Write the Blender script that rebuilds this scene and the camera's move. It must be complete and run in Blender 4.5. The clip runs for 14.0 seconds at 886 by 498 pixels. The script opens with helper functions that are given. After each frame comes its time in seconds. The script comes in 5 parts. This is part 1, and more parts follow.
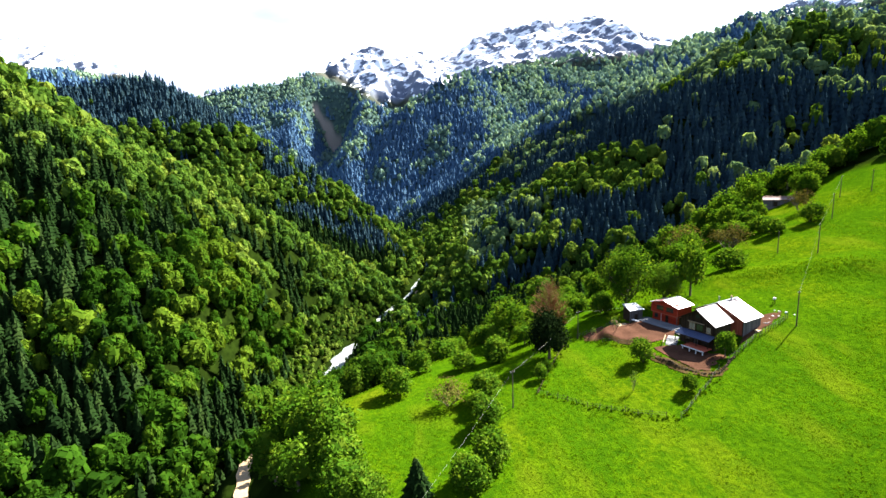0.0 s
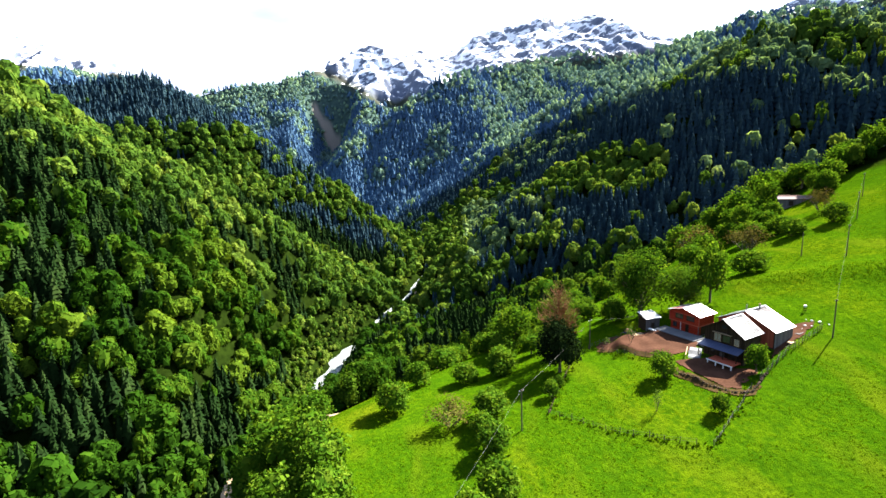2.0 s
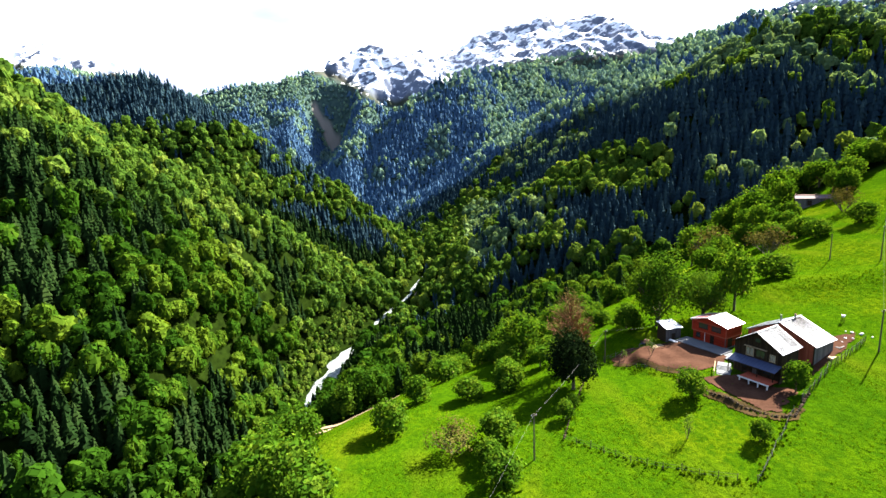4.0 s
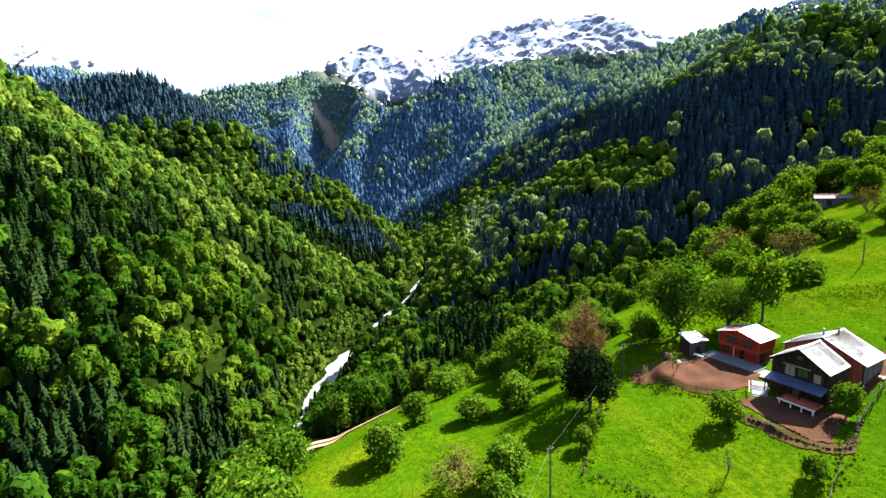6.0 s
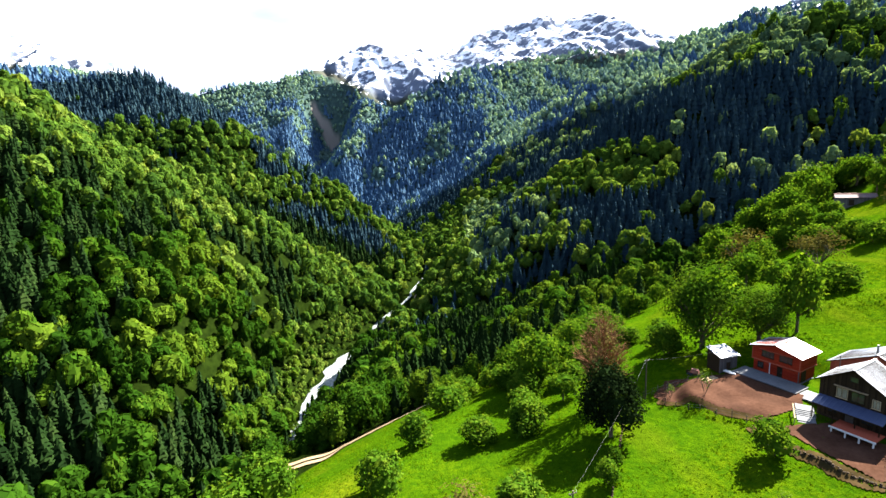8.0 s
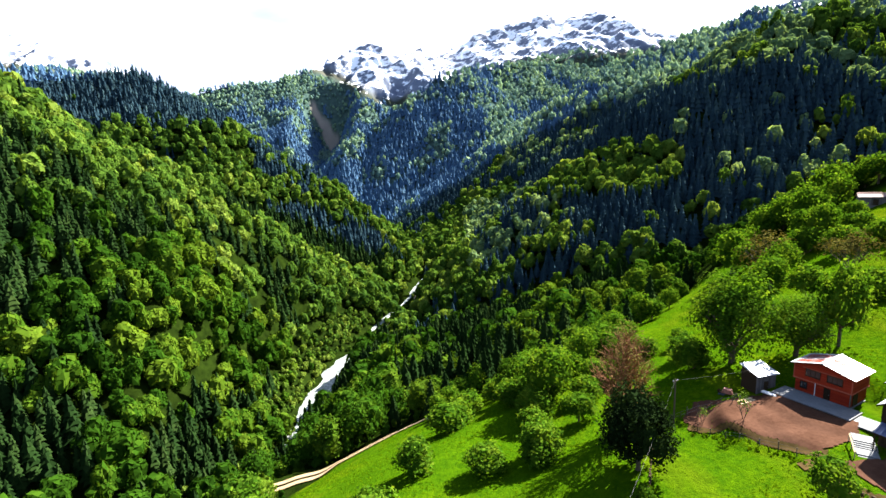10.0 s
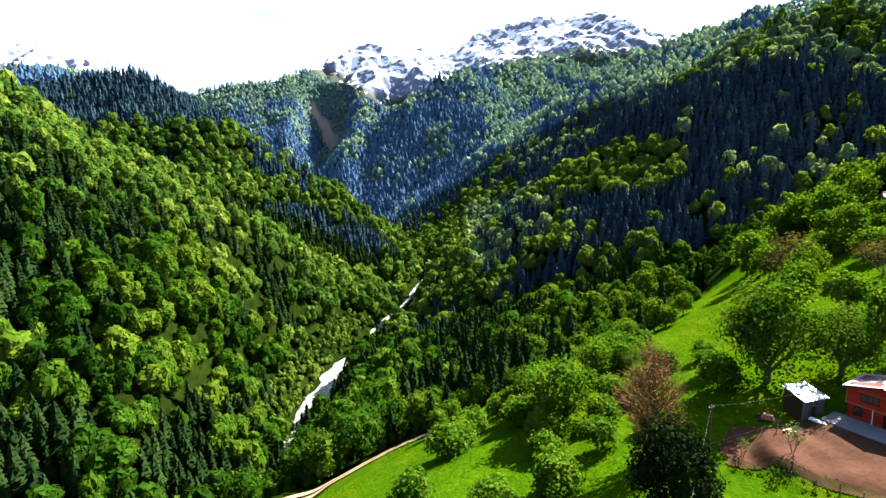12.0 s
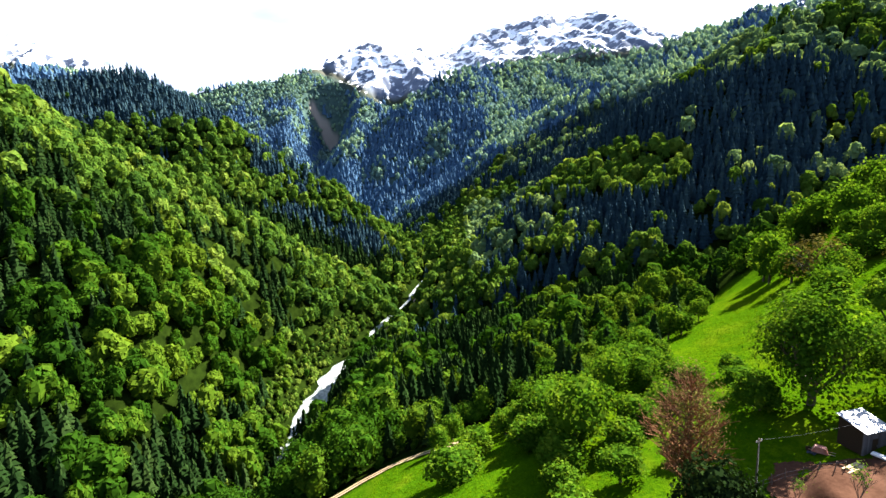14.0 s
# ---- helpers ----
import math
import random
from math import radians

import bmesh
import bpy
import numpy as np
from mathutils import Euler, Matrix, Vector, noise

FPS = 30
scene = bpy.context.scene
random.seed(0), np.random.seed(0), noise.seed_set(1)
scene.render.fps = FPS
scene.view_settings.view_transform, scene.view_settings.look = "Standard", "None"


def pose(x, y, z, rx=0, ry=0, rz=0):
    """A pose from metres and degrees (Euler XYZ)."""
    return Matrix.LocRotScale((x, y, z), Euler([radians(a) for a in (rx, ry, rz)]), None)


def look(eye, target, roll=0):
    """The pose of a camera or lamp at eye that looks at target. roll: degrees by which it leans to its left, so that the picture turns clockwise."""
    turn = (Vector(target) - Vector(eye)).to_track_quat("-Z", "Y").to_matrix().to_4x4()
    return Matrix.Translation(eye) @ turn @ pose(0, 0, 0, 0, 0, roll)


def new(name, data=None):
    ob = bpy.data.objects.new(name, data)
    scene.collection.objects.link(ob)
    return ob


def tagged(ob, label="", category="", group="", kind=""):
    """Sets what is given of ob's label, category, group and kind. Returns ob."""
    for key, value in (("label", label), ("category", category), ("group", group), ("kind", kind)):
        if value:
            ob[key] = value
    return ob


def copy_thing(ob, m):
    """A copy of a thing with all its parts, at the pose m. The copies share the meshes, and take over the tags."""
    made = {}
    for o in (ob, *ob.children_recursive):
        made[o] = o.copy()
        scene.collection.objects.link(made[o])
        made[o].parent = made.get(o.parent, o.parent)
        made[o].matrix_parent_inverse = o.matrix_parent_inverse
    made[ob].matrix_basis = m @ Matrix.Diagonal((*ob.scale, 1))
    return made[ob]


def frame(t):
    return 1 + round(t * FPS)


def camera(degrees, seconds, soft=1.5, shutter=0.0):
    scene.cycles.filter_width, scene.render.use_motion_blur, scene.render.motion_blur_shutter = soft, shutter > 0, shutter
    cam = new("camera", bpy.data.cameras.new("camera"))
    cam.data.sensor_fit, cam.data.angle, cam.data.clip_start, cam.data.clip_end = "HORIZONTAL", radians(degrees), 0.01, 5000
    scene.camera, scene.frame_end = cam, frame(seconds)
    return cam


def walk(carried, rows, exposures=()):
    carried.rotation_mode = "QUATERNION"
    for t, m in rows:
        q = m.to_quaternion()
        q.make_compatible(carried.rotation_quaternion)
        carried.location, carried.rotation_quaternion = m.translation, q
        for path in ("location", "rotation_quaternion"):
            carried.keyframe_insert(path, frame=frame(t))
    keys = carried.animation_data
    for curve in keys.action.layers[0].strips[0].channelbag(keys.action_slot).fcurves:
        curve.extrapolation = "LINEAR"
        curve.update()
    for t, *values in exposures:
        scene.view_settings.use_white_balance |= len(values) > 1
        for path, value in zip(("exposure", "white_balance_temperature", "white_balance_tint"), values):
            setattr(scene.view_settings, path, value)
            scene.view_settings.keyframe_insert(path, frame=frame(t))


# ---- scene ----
cam = camera(88.5, 14.0)
METRES, EYE, TILT, LEAN, TURN = 70.0, 44.0, 0.0, 0.0, 0.0
ROWS = [
    (0.0, 0.0, 0.0, 0.0, -0.41, -9.67, 2.41),
    (0.5, -0.0007, 0.0363, -0.003, -0.42, -9.7, 2.42),
    (1.0, -0.0013, 0.0728, -0.0058, -0.44, -9.7, 2.42),
    (1.5, -0.0016, 0.1089, -0.0092, -0.46, -9.71, 2.42),
    (2.0, -0.0022, 0.1448, -0.012, -0.46, -9.71, 2.41),
    (2.5, -0.0027, 0.1809, -0.0146, -0.45, -9.72, 2.41),
    (3.0, -0.0038, 0.2169, -0.0178, -0.45, -9.72, 2.42),
    (5.5, -0.0081, 0.3951, -0.0291, -0.42, -9.7, 2.45),
    (6.0, -0.0092, 0.4312, -0.0316, -0.43, -9.7, 2.46),
    (6.5, -0.01, 0.4673, -0.0341, -0.46, -9.72, 2.47),
    (7.0, -0.0111, 0.5034, -0.0368, -0.46, -9.71, 2.49),
    (7.5, -0.0127, 0.5393, -0.0394, -0.46, -9.7, 2.49),
    (8.0, -0.0137, 0.575, -0.0419, -0.45, -9.71, 2.5),
    (10.5, -0.0215, 0.7511, -0.0537, -0.49, -9.73, 2.52),
    (11.0, -0.0221, 0.7867, -0.0562, -0.49, -9.73, 2.53),
    (11.5, -0.0226, 0.8222, -0.0584, -0.48, -9.72, 2.52),
    (12.0, -0.0232, 0.857, -0.0606, -0.48, -9.72, 2.53),
    (12.5, -0.0236, 0.8927, -0.0639, -0.47, -9.7, 2.51),
    (13.0, -0.0242, 0.9274, -0.0666, -0.47, -9.7, 2.52),
    (13.5, -0.0246, 0.9624, -0.0693, -0.48, -9.7, 2.54),
    (14.0, -0.0249, 0.9969, -0.0723, -0.47, -9.69, 2.53),
]
walk(cam, [(t, pose(0, 0, EYE, TILT, LEAN, TURN) @ pose(METRES * x, METRES * y, METRES * z, 90 + pitch, roll, yaw)) for t, x, y, z, yaw, pitch, roll in ROWS], exposures=[(0.0, 3.05)])

# ---- sky and sun ----
SUN_AZ, SUN_EL = 53.0, 40.0     # degrees to the right of straight ahead, and above the horizon
sun_data = bpy.data.lights.new("sun", "SUN")
sun_data.energy, sun_data.angle, sun_data.color = 5.0, radians(0.55), (1.0, 0.95, 0.86)
sun = new("sun", sun_data)
sun.matrix_world = look((0, 0, 400), (-math.sin(radians(SUN_AZ)) * 400, -math.cos(radians(SUN_AZ)) * 400, 400 - 400 * math.tan(radians(SUN_EL))))

world = bpy.data.worlds.new("sky")
scene.world = world
world.use_nodes = True
wt = world.node_tree
wt.nodes.clear()
w_out = wt.nodes.new("ShaderNodeOutputWorld")
w_bg = wt.nodes.new("ShaderNodeBackground")
w_sky = wt.nodes.new("ShaderNodeTexSky")
w_sky.sky_type, w_sky.sun_disc = "NISHITA", False
w_sky.sun_elevation, w_sky.sun_rotation = radians(SUN_EL), radians(SUN_AZ)
w_co = wt.nodes.new("ShaderNodeTexCoord")
w_map = wt.nodes.new("ShaderNodeMapping")
w_map.inputs["Scale"].default_value = (1.0, 1.0, 3.2)
w_noise = wt.nodes.new("ShaderNodeTexNoise")
w_noise.inputs["Scale"].default_value, w_noise.inputs["Detail"].default_value = 2.2, 6.0
w_ramp = wt.nodes.new("ShaderNodeValToRGB")
w_ramp.color_ramp.elements[0].position, w_ramp.color_ramp.elements[1].position = 0.38, 0.50
w_mix = wt.nodes.new("ShaderNodeMix")
w_mix.data_type = "RGBA"
w_sun = wt.nodes.new("ShaderNodeVectorMath")             # thin cloud glows on the sun's side of the sky
w_sun.operation = "DOT_PRODUCT"
w_sun.inputs[1].default_value = (math.sin(radians(SUN_AZ)) * math.cos(radians(SUN_EL)), math.cos(radians(SUN_AZ)) * math.cos(radians(SUN_EL)), math.sin(radians(SUN_EL)))
wt.links.new(w_co.outputs["Generated"], w_sun.inputs[0])
w_glow = wt.nodes.new("ShaderNodeMapRange")
w_glow.interpolation_type = "SMOOTHSTEP"
w_glow.inputs["From Min"].default_value, w_glow.inputs["From Max"].default_value = -0.75, -0.15
w_glow.inputs["To Min"].default_value, w_glow.inputs["To Max"].default_value = 0.15, 1.0
wt.links.new(w_sun.outputs["Value"], w_glow.inputs["Value"])
w_cloud = wt.nodes.new("ShaderNodeVectorMath")
w_cloud.operation = "SCALE"
w_cloud.inputs[0].default_value = (3.05, 3.5, 4.9)
wt.links.new(w_glow.outputs[0], w_cloud.inputs["Scale"])
wt.links.new(w_cloud.outputs[0], w_mix.inputs["B"])
wt.links.new(w_co.outputs["Generated"], w_map.inputs["Vector"])
wt.links.new(w_map.outputs[0], w_noise.inputs["Vector"])
w_sep = wt.nodes.new("ShaderNodeSeparateXYZ")
wt.links.new(w_co.outputs["Generated"], w_sep.inputs[0])
w_low = wt.nodes.new("ShaderNodeMath")                    # cloud banks thicken towards the horizon
w_low.operation = "MULTIPLY_ADD"
w_low.inputs[1].default_value, w_low.inputs[2].default_value = -0.62, 0.20
wt.links.new(w_sep.outputs["Z"], w_low.inputs[0])
w_add = wt.nodes.new("ShaderNodeMath")
wt.links.new(w_noise.outputs["Fac"], w_add.inputs[0])
wt.links.new(w_low.outputs[0], w_add.inputs[1])
wt.links.new(w_add.outputs[0], w_ramp.inputs["Fac"])
wt.links.new(w_ramp.outputs["Color"], w_mix.inputs["Factor"])
wt.links.new(w_sky.outputs["Color"], w_mix.inputs["A"])
wt.links.new(w_mix.outputs["Result"], w_bg.inputs["Color"])
w_bg.inputs["Strength"].default_value = 0.05
wt.links.new(w_bg.outputs[0], w_out.inputs["Surface"])


# ---- materials ----
class Mat:
    """A small builder round one node material."""

    def __init__(self, name, rough=0.8, metal=0.0, spec=0.3):
        self.m = bpy.data.materials.new(name)
        self.m.use_nodes = True
        self.t = self.m.node_tree
        self.b = self.t.nodes["Principled BSDF"]
        self.b.inputs["Roughness"].default_value = rough
        self.b.inputs["Metallic"].default_value = metal
        self.b.inputs["Specular IOR Level"].default_value = spec
        self.co = None

    def node(self, kind):
        return self.t.nodes.new("ShaderNode" + kind)

    def link(self, a, b):
        self.t.links.new(a, b)

    def coord(self, scale=(1, 1, 1), space="Object"):
        tc, mp = self.node("TexCoord"), self.node("Mapping")
        mp.inputs["Scale"].default_value = scale
        self.link(tc.outputs[space], mp.inputs["Vector"])
        return mp.outputs[0]

    def place(self):
        return self.node("NewGeometry").outputs["Position"]

    def noise(self, scale, detail=4.0, rough=0.55, vector=None):
        n = self.node("TexNoise")
        n.inputs["Scale"].default_value, n.inputs["Detail"].default_value, n.inputs["Roughness"].default_value = scale, detail, rough
        self.link(vector if vector is not None else self.place(), n.inputs["Vector"])
        return n.outputs["Fac"]

    def ramp(self, fac, stops):
        r = self.node("ValToRGB")
        while len(r.color_ramp.elements) < len(stops):
            r.color_ramp.elements.new(0.5)
        for e, (pos, col) in zip(r.color_ramp.elements, stops):
            e.position = pos
            e.color = (*col, 1) if not isinstance(col, float) else (col, col, col, 1)
        self.link(fac, r.inputs["Fac"])
        return r.outputs["Color"]

    def mix(self, fac, a, b, mode="MIX"):
        n = self.node("Mix")
        n.data_type, n.blend_type = "RGBA", mode
        for v, sock in ((fac, n.inputs["Factor"]), (a, n.inputs["A"]), (b, n.inputs["B"])):
            if isinstance(v, (int, float)):
                sock.default_value = v
            elif isinstance(v, tuple):
                sock.default_value = (*v, 1)
            else:
                self.link(v, sock)
        return n.outputs["Result"]

    def math(self, op, a, b=0.0):
        n = self.node("Math")
        n.operation = op
        for v, sock in ((a, n.inputs[0]), (b, n.inputs[1])):
            if isinstance(v, (int, float)):
                sock.default_value = v
            else:
                self.link(v, sock)
        return n.outputs[0]

    def attr(self, name):
        n = self.node("Attribute")
        n.attribute_name = name
        return n.outputs

    def random(self):
        return self.node("ObjectInfo").outputs["Random"]

    def colour(self, sock):
        if isinstance(sock, tuple):
            self.b.inputs["Base Color"].default_value = (*sock, 1)
        else:
            self.link(sock, self.b.inputs["Base Color"])
        return self

    def bump(self, fac, strength=0.5, distance=0.05):
        n = self.node("Bump")
        n.inputs["Strength"].default_value, n.inputs["Distance"].default_value = strength, distance
        self.link(fac, n.inputs["Height"])
        self.link(n.outputs[0], self.b.inputs["Normal"])
        return self


def leaf_material(name, dark, mid, light, see_through=0.35, rough=0.55):
    """Foliage: tint by tree from the mesh's own attribute, leaf to leaf by island, light passing through."""
    k = Mat(name, rough, 0.0, 0.04)
    tint = k.attr("tint")["Fac"]
    isle = k.node("NewGeometry").outputs["Random Per Island"]
    f = k.math("ADD", k.math("MULTIPLY", tint, 0.72), k.math("MULTIPLY", isle, 0.28))
    col = k.ramp(f, [(0.0, dark), (0.5, mid), (1.0, light)])
    df = k.node("BsdfDiffuse")
    k.link(col, df.inputs["Color"])
    k.t.nodes.remove(k.b)
    tr = k.node("BsdfTranslucent")
    k.link(k.mix(1.0, col, (1.25, 1.15, 0.6), "MULTIPLY"), tr.inputs["Color"])
    mx = k.node("MixShader")
    mx.inputs[0].default_value = see_through
    out = k.t.nodes["Material Output"]
    k.link(df.outputs[0], mx.inputs[1])
    k.link(tr.outputs[0], mx.inputs[2])
    k.link(mx.outputs[0], out.inputs["Surface"])
    return k.m


BROADLEAF = leaf_material("broadleaf_foliage", (0.0055, 0.018, 0.002), (0.020, 0.055, 0.004), (0.070, 0.112, 0.009), 0.34)
BUSHLEAF = leaf_material("bush_foliage", (0.013, 0.040, 0.003), (0.042, 0.096, 0.006), (0.104, 0.158, 0.012), 0.40)
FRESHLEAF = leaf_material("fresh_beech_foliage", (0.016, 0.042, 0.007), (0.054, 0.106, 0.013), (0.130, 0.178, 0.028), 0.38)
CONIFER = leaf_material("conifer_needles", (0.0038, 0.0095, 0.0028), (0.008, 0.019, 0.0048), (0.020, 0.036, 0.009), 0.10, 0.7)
# middle-distance spruce: the blue of haze and shade is put into the needles
HAZE_SPRUCE = leaf_material("haze_blued_needles", (0.008, 0.019, 0.029), (0.016, 0.034, 0.047), (0.036, 0.064, 0.068), 0.10)
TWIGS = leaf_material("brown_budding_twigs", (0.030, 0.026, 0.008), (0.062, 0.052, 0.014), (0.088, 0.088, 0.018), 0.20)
DARKLEAF = leaf_material("dark_evergreen_foliage", (0.004, 0.008, 0.003), (0.007, 0.014, 0.004), (0.014, 0.026, 0.006), 0.10)
# right-bank leaves greyed by haze that is mixed into the base colour
HAZE_LEAF = leaf_material("haze_greyed_leaves", (0.044, 0.088, 0.052), (0.098, 0.162, 0.074), (0.180, 0.245, 0.090), 0.38)
# farthest trees: pale blue distance haze painted into leaves and needles
FAR_HAZE_LEAF = leaf_material("far_haze_foliage", (0.095, 0.170, 0.185), (0.150, 0.240, 0.200), (0.22, 0.32, 0.19), 0.40)
FAR_HAZE_SPRUCE = leaf_material("far_haze_needles", (0.030, 0.066, 0.125), (0.046, 0.092, 0.160), (0.066, 0.118, 0.172), 0.12)



def ground_material():
    k = Mat("mountain_ground", 0.95, 0.0, 0.0)
    meadow, soil, alpine = k.attr("meadow")["Fac"], k.attr("soil")["Fac"], k.attr("alpine")["Fac"]
    big, mid, fine = k.noise(0.035, 4), k.noise(0.33, 4), k.noise(3.5, 5, 0.7)
    grass = k.ramp(big, [(0.28, (0.024, 0.062, 0.001)), (0.50, (0.041, 0.084, 0.001)), (0.70, (0.074, 0.098, 0.0015))])
    grass = k.mix(k.ramp(mid, [(0.35, 0.0), (0.70, 1.0)]), grass, k.mix(1.0, grass, (0.62, 0.72, 0.8), "MULTIPLY"))
    grass = k.mix(k.ramp(fine, [(0.40, 0.60), (0.60, 0.0)]), grass, (0.022, 0.052, 0.001))
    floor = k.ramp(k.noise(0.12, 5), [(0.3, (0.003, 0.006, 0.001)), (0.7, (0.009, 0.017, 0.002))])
    # far forest floor, paler and bluer with haze put into its colour
    hazed_floor = k.ramp(k.noise(0.05, 5, 0.7), [(0.35, (0.020, 0.040, 0.042)), (0.65, (0.058, 0.092, 0.075))])
    floor = k.mix(k.attr("heights")["Fac"], floor, hazed_floor)
    tuft = k.noise(0.95, 5, 0.72)
    grass = k.mix(k.ramp(tuft, [(0.40, 0.85), (0.57, 0.0)]), grass, (0.015, 0.044, 0.001))
    worn = k.noise(0.11, 3, 0.5, k.coord((1.0, 0.35, 1.0)))
    grass = k.mix(k.ramp(worn, [(0.56, 0.0), (0.72, 0.35)]), grass, (0.088, 0.104, 0.004))
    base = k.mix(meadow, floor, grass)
    dirt = k.ramp(k.noise(0.9, 6, 0.65), [(0.3, (0.15, 0.125, 0.105)), (0.7, (0.25, 0.21, 0.18))])
    base = k.mix(soil, base, dirt)
    rock = k.ramp(k.noise(0.012, 8, 0.65), [(0.35, (0.085, 0.105, 0.155)), (0.65, (0.17, 0.19, 0.24))])
    turf = k.ramp(k.noise(0.006, 6), [(0.4, (0.035, 0.042, 0.028)), (0.62, (0.070, 0.070, 0.056))])
    rock = k.mix(k.ramp(alpine, [(0.35, 1.0), (0.62, 0.0)]), rock, turf)
    streak = k.noise(1.0, 9, 0.62, k.coord((0.0175, 0.0105, 0.026)))
    cover = k.math("ADD", streak, k.math("MULTIPLY", k.math("SUBTRACT", alpine, 0.66), 0.24))
    up = k.node("SeparateXYZ")
    k.link(k.node("NewGeometry").outputs["Normal"], up.inputs[0])
    turned = k.node("Mapping")
    turned.vector_type = "TEXTURE"
    turned.inputs["Rotation"].default_value = (0.0, radians(-32), 0.0)
    turned.inputs["Scale"].default_value = (56.0, 32.0, 9.5)
    k.link(k.place(), turned.inputs["Vector"])
    rib = k.noise(1.0, 6, 0.6, turned.outputs[0])
    cover = k.math("ADD", cover, k.math("MULTIPLY", k.math("SUBTRACT", up.outputs["Z"], 0.80), 0.42))
    cover = k.math("ADD", cover, k.math("MULTIPLY", k.math("SUBTRACT", rib, 0.5), 0.55))
    snow = k.mix(k.ramp(cover, [(0.512, 0.0), (0.530, 1.0)]), rock, (0.80, 0.82, 0.86))
    base = k.mix(k.ramp(alpine, [(0.12, 0.0), (0.30, 1.0)]), base, snow)
    k.colour(base)
    k.bump(k.math("ADD", fine, k.math("ADD", k.math("MULTIPLY", mid, 2.0), k.math("MULTIPLY", tuft, 1.5))), 0.7, 0.30)
    return k.m


GROUND = ground_material()


def water_material():
    k = Mat("rushing_white_water", 0.35, 0.0, 0.5)
    n = k.noise(0.45, 8, 0.75)
    k.colour(k.ramp(n, [(0.36, (0.040, 0.054, 0.052)), (0.48, (0.12, 0.14, 0.138)), (0.64, (0.40, 0.41, 0.40))]))
    k.bump(k.noise(0.9, 6, 0.7), 0.8, 0.4)
    return k.m


WATER = water_material()


def plain(name, a, b, scale=6.0, rough=0.8, metal=0.0, relief=0.01, spec=0.3, vary=0.0):
    """Two tones broken up by grain and by larger stains."""
    k = Mat(name, rough, metal, spec)
    v = k.coord()
    n1, n2 = k.noise(scale, 6, 0.65, v), k.noise(scale * 0.13, 3, 0.5, v)
    f = k.math("ADD", k.math("MULTIPLY", n1, 0.5), k.math("MULTIPLY", n2, 0.5))
    if vary:
        f = k.math("ADD", f, k.math("MULTIPLY", k.math("SUBTRACT", k.random(), 0.5), vary))
    k.colour(k.ramp(f, [(0.33, a), (0.67, b)]))
    k.bump(n1, 0.4, relief)
    return k.m


def timber(name, a, b, rough=0.8):
    k = Mat(name, rough, 0.0, 0.06)
    v = k.coord((1.5, 1.5, 14.0))
    n = k.noise(3.0, 5, 0.6, v)
    f = k.math("ADD", n, k.math("MULTIPLY", k.math("SUBTRACT", k.random(), 0.5), 0.35))
    k.colour(k.ramp(f, [(0.3, a), (0.7, b)]))
    k.bump(n, 0.4, 0.006)
    return k.m


BARK = plain("bark", (0.045, 0.034, 0.024), (0.12, 0.095, 0.07), 9, 0.95, 0, 0.03)
ROAD_DIRT = plain("pale_road_dirt", (0.16, 0.110, 0.058), (0.29, 0.21, 0.12), 0.8, 0.95, 0, 0.03)
YARD_DIRT = plain("red_brown_bare_soil", (0.031, 0.0150, 0.0095), (0.074, 0.0375, 0.0245), 1.9, 0.95, 0, 0.05, 0.0)
BANK = plain("dry_grass_and_earth", (0.020, 0.016, 0.005), (0.062, 0.040, 0.018), 1.5, 0.95, 0, 0.08, 0.0)
RED_WOOD = timber("red_painted_boards", (0.20, 0.018, 0.008), (0.31, 0.034, 0.013), 0.6)
RED_TRIM = timber("faded_orange_red_trim", (0.26, 0.055, 0.030), (0.36, 0.095, 0.055), 0.65)
BROWN_WOOD = timber("dark_weathered_boards", (0.015, 0.010, 0.006), (0.042, 0.028, 0.016))
GREY_WOOD = timber("grey_weathered_boards", (0.060, 0.055, 0.055), (0.13, 0.12, 0.115))
PALE_WOOD = timber("pale_new_timber", (0.28, 0.20, 0.12), (0.42, 0.32, 0.20))
POST_WOOD = timber("weathered_post_wood", (0.045, 0.036, 0.028), (0.10, 0.082, 0.064))
SHEET = plain("pale_galvanised_sheet", (0.22, 0.235, 0.265), (0.30, 0.315, 0.345), 1.3, 0.45, 0.15, 0.004, 0.5, 0.2)
SHEET_DULL = plain("dull_galvanised_sheet", (0.15, 0.17, 0.21), (0.22, 0.24, 0.28), 1.3, 0.42, 0.2, 0.004, 0.5, 0.2)
# blue here is the sky's reflection in shaded sheet, put into the base colour
SHEET_BLUE = plain("dull_sky_tinted_sheet", (0.032, 0.045, 0.10), (0.062, 0.080, 0.15), 1.3, 0.40, 0.2, 0.004, 0.5, 0.2)
RUST_PALE = plain("pale_rust_streaked_sheet", (0.10, 0.040, 0.032), (0.19, 0.145, 0.14), 1.6, 0.75, 0.0, 0.004, 0.2)
RUST = plain("rusty_red_sheet", (0.25, 0.075, 0.045), (0.48, 0.26, 0.20), 1.6, 0.7, 0.1, 0.004)
CONCRETE = plain("pale_concrete", (0.075, 0.078, 0.085), (0.135, 0.14, 0.147), 2.2, 0.9, 0, 0.01)
STONE = plain("rough_field_stone", (0.024, 0.017, 0.011), (0.070, 0.049, 0.032), 5, 0.9, 0, 0.03, 0.05, 0.4)
GLASS = plain("dark_window_glass", (0.012, 0.014, 0.016), (0.03, 0.034, 0.038), 1, 0.06, 0, 0.0, 0.6)
